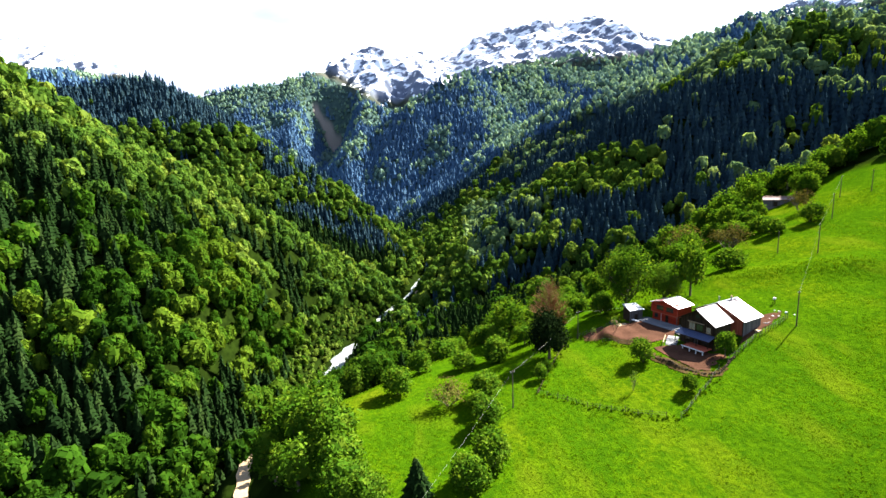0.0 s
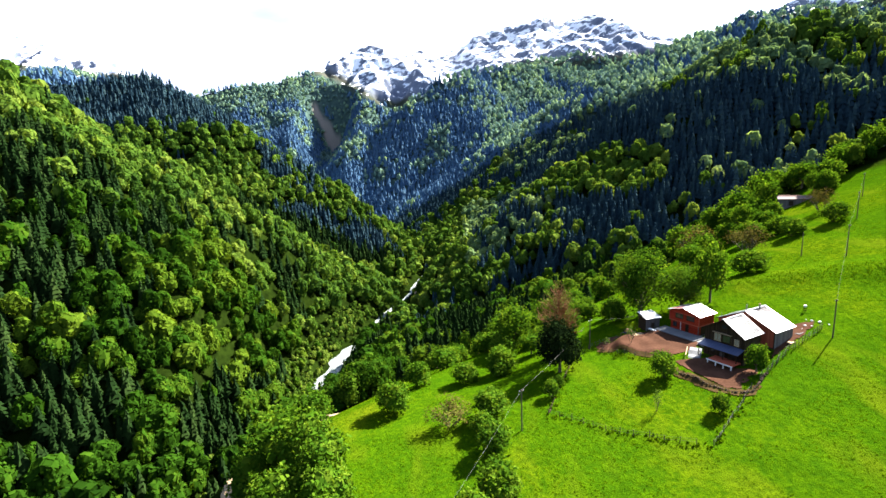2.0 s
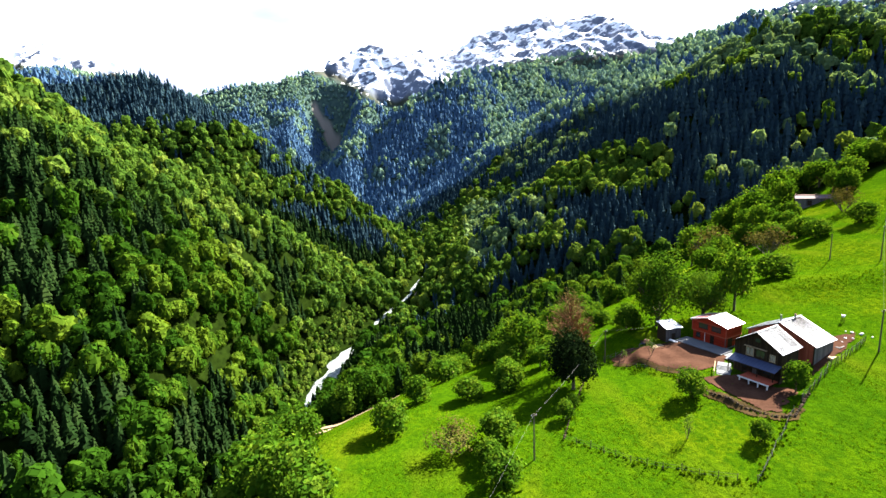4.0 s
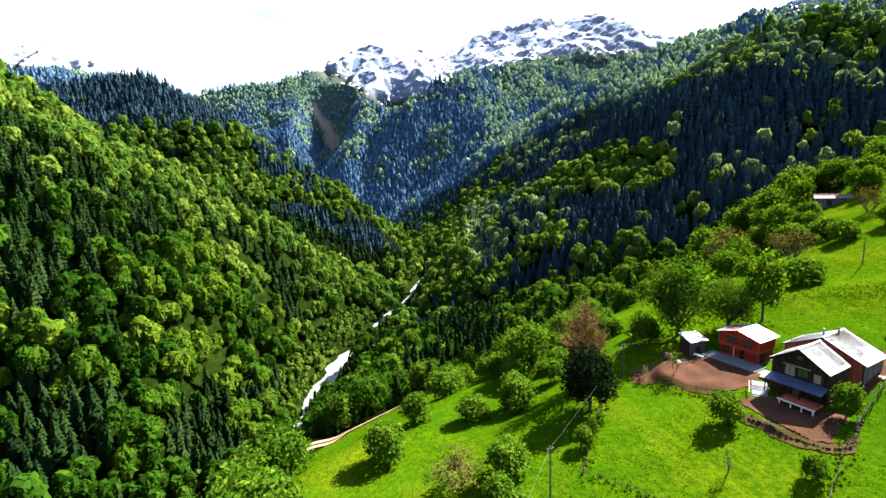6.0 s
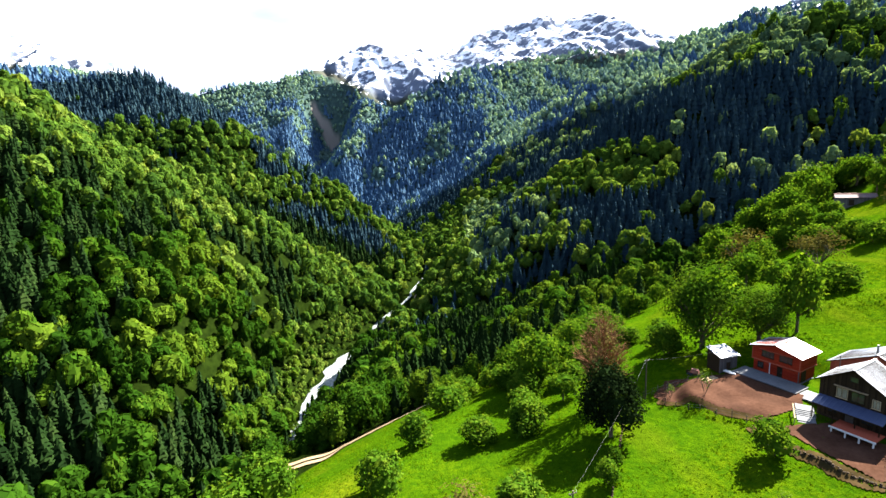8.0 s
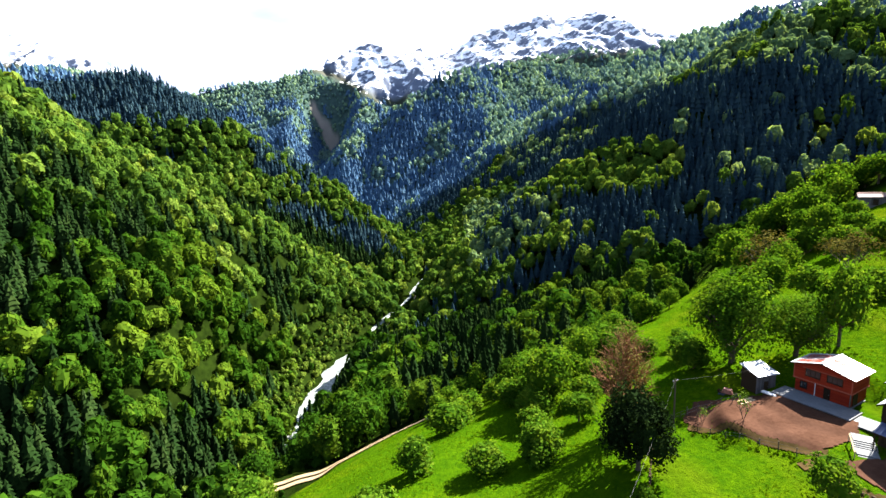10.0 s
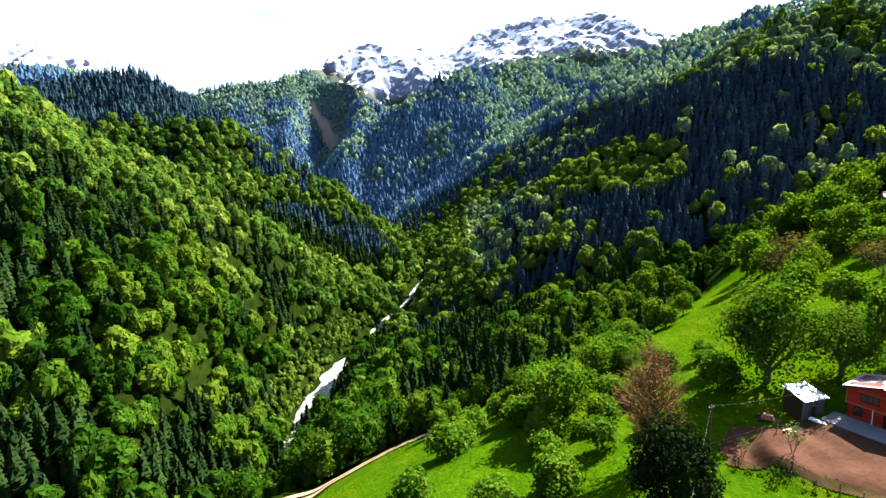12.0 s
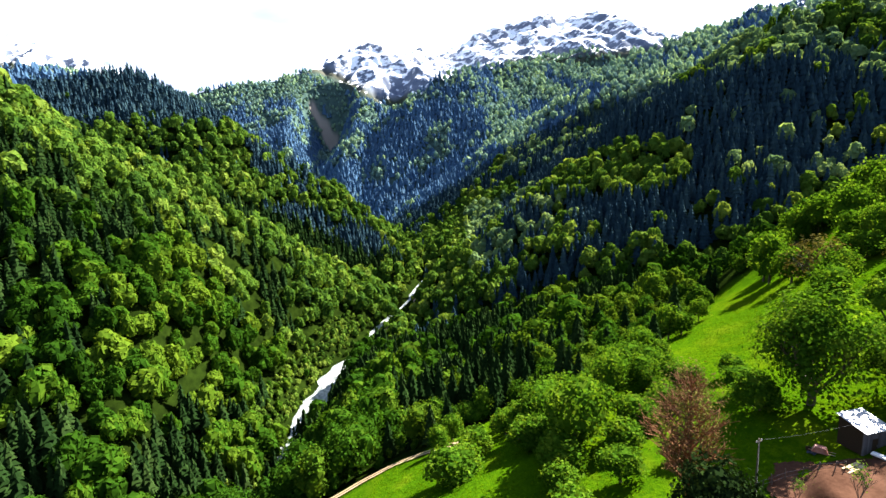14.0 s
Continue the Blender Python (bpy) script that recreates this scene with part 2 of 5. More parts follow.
WHITE = plain("white_paint", (0.50, 0.50, 0.49), (0.64, 0.64, 0.62), 5, 0.5, 0, 0.003)
CURTAIN = plain("pale_curtain", (0.17, 0.16, 0.11), (0.30, 0.28, 0.21), 9, 0.9, 0, 0.01)
WIRE = plain("dull_wire", (0.10, 0.10, 0.10), (0.20, 0.20, 0.19), 9, 0.5, 0.3, 0.0)


# ---- lie of the land ----
def hashed(ix, iy, seed):
    h = np.sin(ix * 127.1 + iy * 311.7 + seed * 74.7) * 43758.5453
    return h - np.floor(h)


def value_noise(x, y, seed=0):
    ix, iy = np.floor(x), np.floor(y)
    fx, fy = x - ix, y - iy
    fx, fy = fx * fx * (3 - 2 * fx), fy * fy * (3 - 2 * fy)
    a, b = hashed(ix, iy, seed), hashed(ix + 1, iy, seed)
    c, d = hashed(ix, iy + 1, seed), hashed(ix + 1, iy + 1, seed)
    return (a + (b - a) * fx) * (1 - fy) + (c + (d - c) * fx) * fy - 0.5


def fractal(x, y, size, octaves=4, seed=0):
    out, amp, s = np.zeros_like(x), 1.0, size
    for k in range(octaves):
        out = out + amp * value_noise(x / s, y / s, seed + k)
        amp, s = amp * 0.5, s * 0.5
    return out


def along(x, y, line):
    """Distance from a bent line, and the line's own height at the nearest place."""
    best = np.full(x.shape, 1e9)
    high = np.zeros_like(x)
    for (ax, ay, az), (bx, by, bz) in zip(line, line[1:]):
        dx, dy = bx - ax, by - ay
        s = np.clip(((x - ax) * dx + (y - ay) * dy) / (dx * dx + dy * dy), 0, 1)
        d = np.hypot(x - ax - s * dx, y - ay - s * dy)
        near = d < best
        best = np.where(near, d, best)
        high = np.where(near, az + s * (bz - az), high)
    return best, high


def ridge(x, y, line, slope):
    """Height of a mountain that falls off on both sides of its crest; the crest may be lower than one further off."""
    out = np.full(x.shape, -400.0)
    for a, b in zip(line, line[1:]):
        d, h = along(x, y, (a, b))
        out = np.maximum(out, h - slope * d)
    return out


RIVER = [(-215, 100, -209), (-165, 230, -204), (-150, 300, -202), (-148, 400, -199), (-142, 457, -196), (-142, 538, -192), (-133, 588, -188), (-64, 843, -178), (-37, 985, -172),
         (-60, 1100, -155), (-180, 1350, -110), (-380, 1650, -40), (-520, 1900, 0), (-580, 2200, 40), (-600, 2500, 90), (-640, 2800, 170)]
LEFT_CREST = [(-1500, 1250, 420), (-950, 1200, 288), (-766, 1250, 310), (-667, 1200, 280), (-585, 1150, 225), (-469, 1130, 95), (-328, 1130, 49), (-244, 1100, -65), (-172, 1050, -83), (-117, 1000, -122), (-90, 930, -121)]
LEFT_SPUR = [(-1100, 800, 400), (-600, 640, 205), (-480, 560, 122), (-430, 620, 70), (-378, 800, -5), (-300, 800, -60)]
RIGHT_CREST = [(1500, 850, 420), (838, 900, 297), (745, 950, 302), (635, 950, 278), (560, 950, 226), (473, 950, 187), (408, 980, 83), (321, 1000, 18), (227, 1020, -45), (143, 1050, -110), (57, 950, -162), (-4, 900, -191), (-50, 850, -167)]
BACK_CREST = [(1700, 1750, 547), (1058, 1700, 483), (861, 1700, 458), (722, 1700, 414), (563, 1700, 274), (380, 1700, 222), (214, 1700, 35), (43, 1600, -68), (-130, 1500, -155)]
MID_CREST = [(1500, 2900, 640), (925, 2700, 559), (669, 2700, 603), (399, 2600, 568), (209, 2500, 552), (130, 2300, 510), (-80, 2200, 392), (-290, 2100, 232), (-430, 1900, 152)]
FAR_CREST = [(-2400, 2700, 640), (-1420, 2800, 543), (-1171, 2900, 588), (-927, 3000, 640), (-796, 3200, 740), (-631, 3600, 850)]
SNOW_CREST = [(-631, 3600, 845), (-386, 3700, 1027), (-213, 3700, 972), (92, 3800, 928), (273, 3800, 965), (587, 3800, 1070), (853, 3800, 1166), (1207, 3800, 1202), (1474, 3800, 1055), (1701, 3800, 918), (2209, 3800, 859)]
SNOW_LEFT = [(-3700, 3200, 1068), (-2840, 3200, 1039), (-2632, 3200, 964), (-2459, 3200, 948), (-2250, 3200, 861)]
SNOW_RIGHT = [(1560, 2500, 776), (1698, 2500, 710), (1839, 2500, 833), (2069, 2500, 807), (2600, 2500, 900)]


def near_slope(x, y):
    """The meadow shoulder with the farm: gentle on top, then falling away to the river."""
    q, p = 0.72 * x - 0.69 * y, 0.69 * x + 0.72 * y
    qc, pc = np.clip(q, -118, 0), np.clip(p, 45, 330)
    top = -26.02 - 0.4424 * qc + 0.2258 * pc - 0.00326 * qc * qc + 0.00279 * np.minimum(pc, 280) * qc
    top = top + 2.5 * smooth(-78, -96, q)
    top = top + 0.10 * np.maximum(q, 0) - 0.10 * np.maximum(45 - p, 0) - 0.62 * np.maximum(p - 345, 0)
    top = top - 0.9 * np.maximum(-(x + 28 + 0.18 * (y - 90)), 0)
    down = -108 - q
    edge = -19.5 - 0.70 * np.minimum(down, 37) - 0.58 * np.clip(down - 37, 0, 99) - 0.36 * np.maximum(down - 136, 0)
    w = 2.5
    d = (top - edge) / w
    n = np.minimum(top, edge) - w * np.log1p(np.exp(-np.abs(d)))
    d_bank = along(x, y, [(86, 140, 0), (100, 134, 0), (119, 126, 0)])[0]
    n = n + 1.9 * np.exp(-((d_bank / 6.5) ** 2))
    for px, py, r0, r1, z in PADS:
        k = smooth(r1, r0, np.hypot(x - px, y - py))
        n = n + (z - n) * k
    d_shelf, z_shelf = along(x, y, SHELF)
    return n + (z_shelf - n) * smooth(13.0, 3.5, d_shelf)


# the shelf that carries the forest track round the flank
SHELF = [(-58, 108, -46.2), (-62, 119, -47.6), (-64.5, 126, -48.5), (-69.4, 138, -50.0), (-72, 150, -50.7), (-70, 160, -51.2), (-62, 170, -51.2), (-49, 175, -50.6)]


# level places cut and filled for the farm: centre, inner and outer radius, height
PADS = [(48.5, 117.0, 5.0, 8.0, -0.6), (54.0, 113.0, 5.0, 8.0, -0.1), (59.5, 117.5, 6.5, 9.5, 0.4), (60.0, 103.0, 6.5, 9.0, 0.0), (53.5, 98.0, 3.5, 5.5, -0.4)]


def smooth(a, b, v):
    t = np.clip((v - a) / (b - a), 0, 1)
    return t * t * (3 - 2 * t)


def land(x, y):
    x, y = np.asarray(x, float), np.asarray(y, float)
    rough = fractal(x, y, 160, 4, 3)
    n = near_slope(x, y)
    far = np.maximum.reduce([ridge(x, y, LEFT_CREST, 0.76), ridge(x, y, LEFT_SPUR, 0.72), ridge(x, y, RIGHT_CREST, 0.64), ridge(x, y, BACK_CREST, 0.60),
                             ridge(x, y, MID_CREST, 0.85), ridge(x, y, FAR_CREST, 0.85)])
    snow = np.maximum.reduce([ridge(x, y, SNOW_CREST, 0.62), ridge(x, y, SNOW_LEFT, 0.60), ridge(x, y, SNOW_RIGHT, 0.60)])
    far = far + rough * 34 - 40 * np.exp(-(((x - 110) / 130) ** 2 + ((y - 950) / 110) ** 2))
    snow = snow + 35 + fractal(x, y, 420, 6, 11) * 110 + (0.16 - np.abs(fractal(x, y, 230, 5, 17))) * 130
    gully = x * 0.8 + y * 0.6 + 60 * fractal(x, y, 300, 3, 23)
    snow = snow + (0.2 - np.abs(fractal(gully, y * 0.35, 95, 4, 29))) * 55
    n = n + fractal(x, y, 14, 3, 5) * 0.5
    h = np.maximum(np.maximum(far, snow), n)
    d, rz = along(x, y, RIVER)
    return np.minimum(h, rz - 1.2 + np.maximum(d - np.where((y > 440) & (y < 620), 13, 7), 0) * 0.80 + np.maximum(d - 60, 0) * (1.1 - 0.8 * smooth(1000, 1500, y) + 1.2 * smooth(2300, 2800, y)))


def meadow_mask(x, y):
    q, p = 0.72 * x - 0.69 * y, 0.69 * x + 0.72 * y
    wob = fractal(x, y, 40, 3, 21) * 12
    top = smooth(-102, -96, q + wob * 0.5) * smooth(300, 290, p + wob)
    lower = smooth(-150, -144, q + 0.3 * wob) * smooth(22, 14, x + 0.5 * wob) * smooth(190, 186, y - 0.25 * (x + 20) + 0.2 * wob)
    m = np.maximum(top, lower)
    return m * smooth(-34, -28, x + 0.18 * (y - 90) + 0.3 * wob)


def build_ground():
    ang = np.concatenate([np.linspace(-180, -58, 30)[:-1], np.linspace(-56, 56, 560), np.linspace(58, 180, 30)[1:-1]])
    rad = np.concatenate([[0.5, 8.0], np.geomspace(20, 2600, 225), np.linspace(2620, 4150, 110), [4300, 4600, 5200]])
    a, r = np.meshgrid(np.radians(ang), rad)
    x, y = np.sin(a) * r, np.cos(a) * r
    z = land(x, y)
    nr, na = x.shape
    co = np.stack([x, y, z], -1).reshape(-1, 3)
    i, j = np.meshgrid(np.arange(nr - 1), np.arange(na), indexing="ij")
    j2 = (j + 1) % na
    quads = np.stack([i * na + j, i * na + j2, (i + 1) * na + j2, (i + 1) * na + j], -1).reshape(-1, 4)
    me = mesh_from("ground", co, quads[:, ::-1], smooth_faces=True)
    xf, yf, zf = co.T
    wob = fractal(xf, yf, 300, 4, 31) * 160
    line = tree_line(xf, yf)
    alpine = smooth(line - 110, line + 230, zf + wob * 0.45) * (yf > 1200)
    floats(me, "alpine", alpine)
    # distance from the origin, not height: how much haze tint the floor gets
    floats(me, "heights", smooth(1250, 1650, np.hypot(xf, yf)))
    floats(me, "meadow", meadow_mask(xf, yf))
    floats(me, "soil", soil_mask(xf, yf))
    me.materials.append(GROUND)
    return tagged(new("ground", me), "mountain valley ground with bright grass meadow and forested slopes", "ground", kind="structure")


def tree_line(x, y):
    """Height at which the forest ends: lower in the shaded head of the valley."""
    head = np.interp(x, [-760, -560, -330, 250, 480], [700, 585, 430, 440, 650])
    return np.where(y > 2620, head, 670.0)


def soil_mask(x, y):
    scar = along(x, y, [(-742, 2925, 0), (-685, 2897, 0), (-628, 2860, 0), (-612, 2800, 0)])[0]
    return smooth(40, 16, scar + fractal(x, y, 60, 3, 8) * 36)


def mesh_from(name, co, faces, smooth_faces=False):
    """A mesh from arrays of places and of faces that all have the same number of corners."""
    me = bpy.data.meshes.new(name)
    co, faces = np.ascontiguousarray(co, np.float32), np.ascontiguousarray(faces, np.int32)
    n, k = faces.shape
    me.vertices.add(len(co))
    me.vertices.foreach_set("co", co.ravel())
    me.loops.add(n * k)
    me.loops.foreach_set("vertex_index", faces.ravel())
    me.polygons.add(n)
    me.polygons.foreach_set("loop_start", np.arange(0, n * k, k, dtype=np.int32))
    me.polygons.foreach_set("use_smooth", np.full(n, smooth_faces))
    me.update(calc_edges=True)
    return me


def floats(me, name, values):
    at = me.attributes.new(name, "FLOAT", "POINT")
    at.data.foreach_set("value", np.ascontiguousarray(values, np.float32))


build_ground()


def build_river():
    line = RIVER[:9]
    pts = []
    for (ax, ay, az), (bx, by, bz) in zip(line, line[1:]):
        for k in range(12):
            s = k / 12
            pts.append((ax + s * (bx - ax), ay + s * (by - ay), az + s * (bz - az)))
    co, faces = [], []
    for i, (x, y, z) in enumerate(pts):
        x2, y2, _ = pts[min(i + 1, len(pts) - 1)]
        x1, y1, _ = pts[max(i - 1, 0)]
        l = math.hypot(x2 - x1, y2 - y1)
        nx, ny = (y2 - y1) / l, -(x2 - x1) / l
        w = (5.0 if y < 440 else 13.0 if y < 520 else 9.5 if y < 600 else 3.2) + 1.6 * math.sin(i * 0.9) + 0.8 * math.sin(i * 2.3)
        off = 3.0 * math.sin(i * 0.55)
        for k in range(9):
            s = (k / 8 - 0.5) * 2 * w + off
            co.append((x + nx * s, y + ny * s, z + 0.25 * math.sin(i * 1.7 + k * 2.1)))
        if i:
            for k in range(8):
                b = i * 9 + k
                faces.append((b - 9, b - 8, b + 1, b))
    me = mesh_from("river", np.array(co), np.array(faces)[:, ::-1], True)
    me.materials.append(WATER)
    tagged(new("river", me), "white foaming mountain river on the valley floor", "river", kind="structure")


build_river()


# ---- trees ----
RNG = np.random.default_rng(7)


def leaf_cards(n, size, spread, centre_z, shape, rng, hollow=0.55, upright=0.0, boughs=16, tight=0.34):
    """n small leaf clumps gathered into boughs on a lumpy crown, each a bent quad that faces outward with a random tilt."""
    d = rng.normal(size=(boughs, 3))
    d /= np.linalg.norm(d, axis=1)[:, None]
    d[:, 2] = np.where(d[:, 2] < -0.75, -d[:, 2], d[:, 2])
    core = d * (hollow + (0.92 - hollow) * rng.random((boughs, 1)))
    big = 0.75 + 0.6 * rng.random(boughs)
    pick = rng.integers(0, boughs, n)
    o = rng.normal(size=(n, 3))
    o /= np.linalg.norm(o, axis=1)[:, None]
    o[:, 2] = np.where((o[:, 2] < -0.3) & (rng.random(n) < 0.7), -o[:, 2], o[:, 2])
    c = core[pick] + o * (tight * big[pick] * (0.68 + 0.38 * rng.random(n)))[:, None]
    nrm = o + 0.5 * c + rng.normal(size=(n, 3)) * 0.24
    c = c * np.array(shape) * spread
    c[:, 2] += centre_z
    nrm[:, 2] += upright
    nrm /= np.linalg.norm(nrm, axis=1)[:, None]
    ref = rng.normal(size=(n, 3))
    u = np.cross(nrm, ref)
    u /= np.linalg.norm(u, axis=1)[:, None]
    v = np.cross(nrm, u)
    s = size * (0.6 + 0.8 * rng.random(n))[:, None]
    bend = nrm * s * 0.25
    quad = np.stack([c - u * s - v * s * 0.75, c + u * s - v * s * 0.6 - bend, c + u * s * 0.9 + v * s * 0.8, c - u * s * 0.8 + v * s * 0.7 - bend], 1)
    return quad.reshape(-1, 3), np.arange(len(quad) * 4).reshape(-1, 4)


def crown_heart(core, reach, cuts, rng, least=0.30):
    """The dense inside of a crown: a lumpy skin round the boughs, as quads."""
    g = np.linspace(-1, 1, cuts + 1)
    a, b = np.meshgrid(g, g, indexing="ij")
    one = np.ones_like(a)
    out = []
    for side in ((a, b, one), (b, a, -one), (one, a, b), (-one, b, a), (b, one, a), (a, -one, b)):
        d = np.stack(side, -1).reshape(-1, 3)
        d = d / np.linalg.norm(d, axis=1)[:, None]
        along_d = d @ core.T
        off = (core ** 2).sum(1)[None] - along_d ** 2
        hit = np.where(off < reach[None] ** 2, along_d + np.sqrt(np.maximum(reach[None] ** 2 - off, 0)), 0.0)
        r = np.maximum(hit.max(1), least) * (1 + 0.06 * np.sin(d[:, 0] * 23 + d[:, 1] * 17 + d[:, 2] * 29))
        p = (d * r[:, None]).reshape(cuts + 1, cuts + 1, 3)
        out.append(np.stack([p[:-1, :-1], p[1:, :-1], p[1:, 1:], p[:-1, 1:]], 2).reshape(-1, 4, 3))
    return np.concatenate(out)


def dome_cards(cuts, lumps, leaves, size, rng, fluff=0.035, tilt=0.42, body=1.0):
    """A full round crown one high: a dome of leafy lumps, its skin broken up and covered with small sprays of leaves."""
    d = rng.normal(size=(lumps, 3))
    d[:, 2] = np.abs(d[:, 2]) * 1.1 - 0.45
    d /= np.linalg.norm(d, axis=1)[:, None]
    core = d * (0.44 + 0.30 * rng.random((lumps, 1)))
    core[0] = (0.10 * rng.normal(), 0.10 * rng.normal(), 0.60)
    core[1] = (0.16 * rng.normal(), 0.16 * rng.normal(), 0.30)
    skin = crown_heart(core, 0.28 + 0.15 * rng.random(lumps), cuts, rng, 0.54)
    side = 0.35 + 0.06 * rng.random()
    shape = np.array((side, side * (0.85 + 0.3 * rng.random()), 0.54))
    skin = skin * shape
    n = np.cross(skin[:, 2] - skin[:, 0], skin[:, 3] - skin[:, 1])
    n /= np.linalg.norm(n, axis=1)[:, None] + 1e-9
    n *= np.sign((n * skin.mean(1)).sum(1))[:, None]
    seen = n[:, 2] > -0.55
    skin, n = skin[seen], n[seen]
    mid = skin.mean(1)[:, None]
    skin = mid + (skin - mid) * 1.06 + rng.normal(size=skin.shape) * 0.022 / max(1.0, cuts / 4)
    pick = rng.integers(0, len(skin), leaves)
    tips = skin
    skin = skin * body
    w = rng.dirichlet((1, 1, 1, 1), leaves)
    c = (tips[pick] * w[:, :, None]).sum(1) * (body + (1 - body) * rng.random((leaves, 1)) ** 0.6) + n[pick] * (0.004 + fluff * rng.random((leaves, 1)) ** 1.6)
    m = n[pick] + rng.normal(size=(leaves, 3)) * tilt
    m /= np.linalg.norm(m, axis=1)[:, None]
    u = np.cross(m, rng.normal(size=(leaves, 3)))
    u /= np.linalg.norm(u, axis=1)[:, None] + 1e-9
    v = np.cross(m, u)
    r = size * (0.6 + 0.8 * rng.random((leaves, 1)))
    quad = np.stack([c - u * r - v * r * 0.7, c + u * r - v * r * 0.6, c + u * r * 0.9 + v * r * 0.8, c - u * r * 0.8 + v * r * 0.7], 1)
    quad = np.concatenate([skin, quad])
    quad[:, :, 2] += 0.48
    return quad.reshape(-1, 3), np.arange(len(quad) * 4).reshape(-1, 4)


def spruce_cards(tiers, spokes, rng):
    """A narrow conifer one high: steep skirts of boughs in tiers, each with a ragged hem."""
    co, fa = [], []
    for t in range(tiers):
        f = t / tiers
        low, top = 0.06 + 0.86 * f, min(1.0, 0.06 + 0.86 * f + 0.90 / tiers + 0.16 * (1 - f))
        reach = 0.160 * (1 - f) ** 0.9 + 0.020
        turn = rng.random() * 6.28
        base = len(co)
        co.append((0.01 * rng.normal(), 0.01 * rng.normal(), top))
        for s in range(spokes):
            a = turn + 6.283 * (s + 0.5 * rng.random()) / spokes
            l = reach * ((1.12 if s % 2 else 0.72) + 0.25 * rng.random())
            co.append((math.cos(a) * l, math.sin(a) * l, low - (0.05 if s % 2 else 0.0) * (1 - f) + 0.015 * rng.normal()))
        for s in range(spokes):
            fa.append((base, base + 1 + s, base + 1 + (s + 1) % spokes))
    return np.array(co), np.array(fa)


def scatter(name, kinds, places, heights, tints, material, label):
    """One object out of many small trees; kinds are unit shapes, picked by turns."""
    co, fa, ti, base = [], [], [], 0
    for i, (kv, kf) in enumerate(kinds):
        sel = np.arange(len(places)) % len(kinds) == i
        pl, hh, tt = places[sel], heights[sel], tints[sel]
        if not len(pl):
            continue
        a = RNG.random(len(pl)) * 6.283
        wide = hh * (0.85 + 0.35 * RNG.random(len(pl)))
        ca, sa = np.cos(a)[:, None], np.sin(a)[:, None]
        x = (kv[None, :, 0] * ca - kv[None, :, 1] * sa) * wide[:, None] + pl[:, 0:1]
        y = (kv[None, :, 0] * sa + kv[None, :, 1] * ca) * wide[:, None] + pl[:, 1:2]
        z = kv[None, :, 2] * hh[:, None] + pl[:, 2:3]
        co.append(np.stack([x, y, z], -1).reshape(-1, 3))
        n = len(kv)
        fa.append((kf[None] + (np.arange(len(pl)) * n)[:, None, None]).reshape(-1, kf.shape[1]) + base)
        ti.append(np.repeat(tt, n))
        base += n * len(pl)
    me = mesh_from(name, np.concatenate(co), np.concatenate(fa))
    floats(me, "tint", np.concatenate(ti))
    me.materials.append(material)
    return tagged(new(name, me), label, "forest", kind="stuff")


def jittered(x0, x1, y0, y1, step):
    gx, gy = np.meshgrid(np.arange(x0, x1, step), np.arange(y0, y1, step))
    gx = gx.ravel() + (RNG.random(gx.size) - 0.5) * step * 0.95
    gy = gy.ravel() + (RNG.random(gy.size) - 0.5) * step * 0.95
    return gx, gy


def forest_places(lo, hi, step):
    """Places for forest trees between two distances from the shoulder, within the open side of the valley."""
    x, y = jittered(-hi, hi, 20, hi, step)
    r = np.hypot(x, y)
    keep = (r >= lo) & (r < hi) & (np.abs(x) < y * 1.08 + 40)
    x, y, r = x[keep], y[keep], r[keep]
    z = land(x, y)
    d, rz = along(x, y, RIVER)
    e = 6.0
    gx, gy = (land(x + e, y) - z) / e, (land(x, y + e) - z) / e
    face = -(gx * x + gy * y) / np.hypot(x, y)          # positive: slopes away
    keep = (meadow_mask(x, y) < 0.12) & (d > np.where(y < 450, 8, np.where(y < 610, 22, np.where((y > 780) & (y < 980), 11, 5)))) & (z < tree_line(x, y) + fractal(x, y, 300, 4, 31) * 130) & (soil_mask(x, y) < 0.4) & ((face < 0.30) | (r < 520))
    keep &= (track_distance(x, y) > np.where((x < -45) & (y < 178), 13.0, 9.5)) & (along(x, y, VALLEY_ROAD)[0] > 7)
    # grass reaches down to the track; no forest above it
    ty = np.interp(x, [p[0] for p in TRACK[7:]], [p[1] for p in TRACK[7:]])
    keep &= ~((x > -46) & (x < 34) & (y < ty + 4))
    return x[keep], y[keep], z[keep], d[keep]


def stature(x, y):
    """Scrub and young trees on the flank below the meadow, full height across the river."""
    rx = np.interp(y, [p[1] for p in RIVER], [p[0] for p in RIVER])
    q = 0.72 * x - 0.69 * y
    near_side = smooth(15, 45, x - rx) * smooth(430, 330, y)
    return 1 - (0.16 + 0.34 * smooth(-195, -125, q)) * near_side


TRACK = [(-58, 108, 0), (-62, 119, 0), (-64.5, 126, 0), (-69.4, 138, 0), (-72, 150, 0), (-70, 160, 0), (-62, 170, 0), (-49, 175, 0), (-34.7, 180.3, 0), (-27, 188, 0), (-18, 190, 0), (-8, 182, 0), (3, 177.5, 0)]
VALLEY_ROAD = [(-118, 480, 0), (-113, 520, 0), (-108, 560, 0), (-96, 620, 0), (-70, 720, 0), (-45, 830, 0)]


def track_distance(x, y):
    return along(x, y, TRACK)[0]


# a rib of the shaded side that catches the sun
SUNNY_RIB = [(150, 900, 0), (235, 820, 0), (290, 720, 0)]


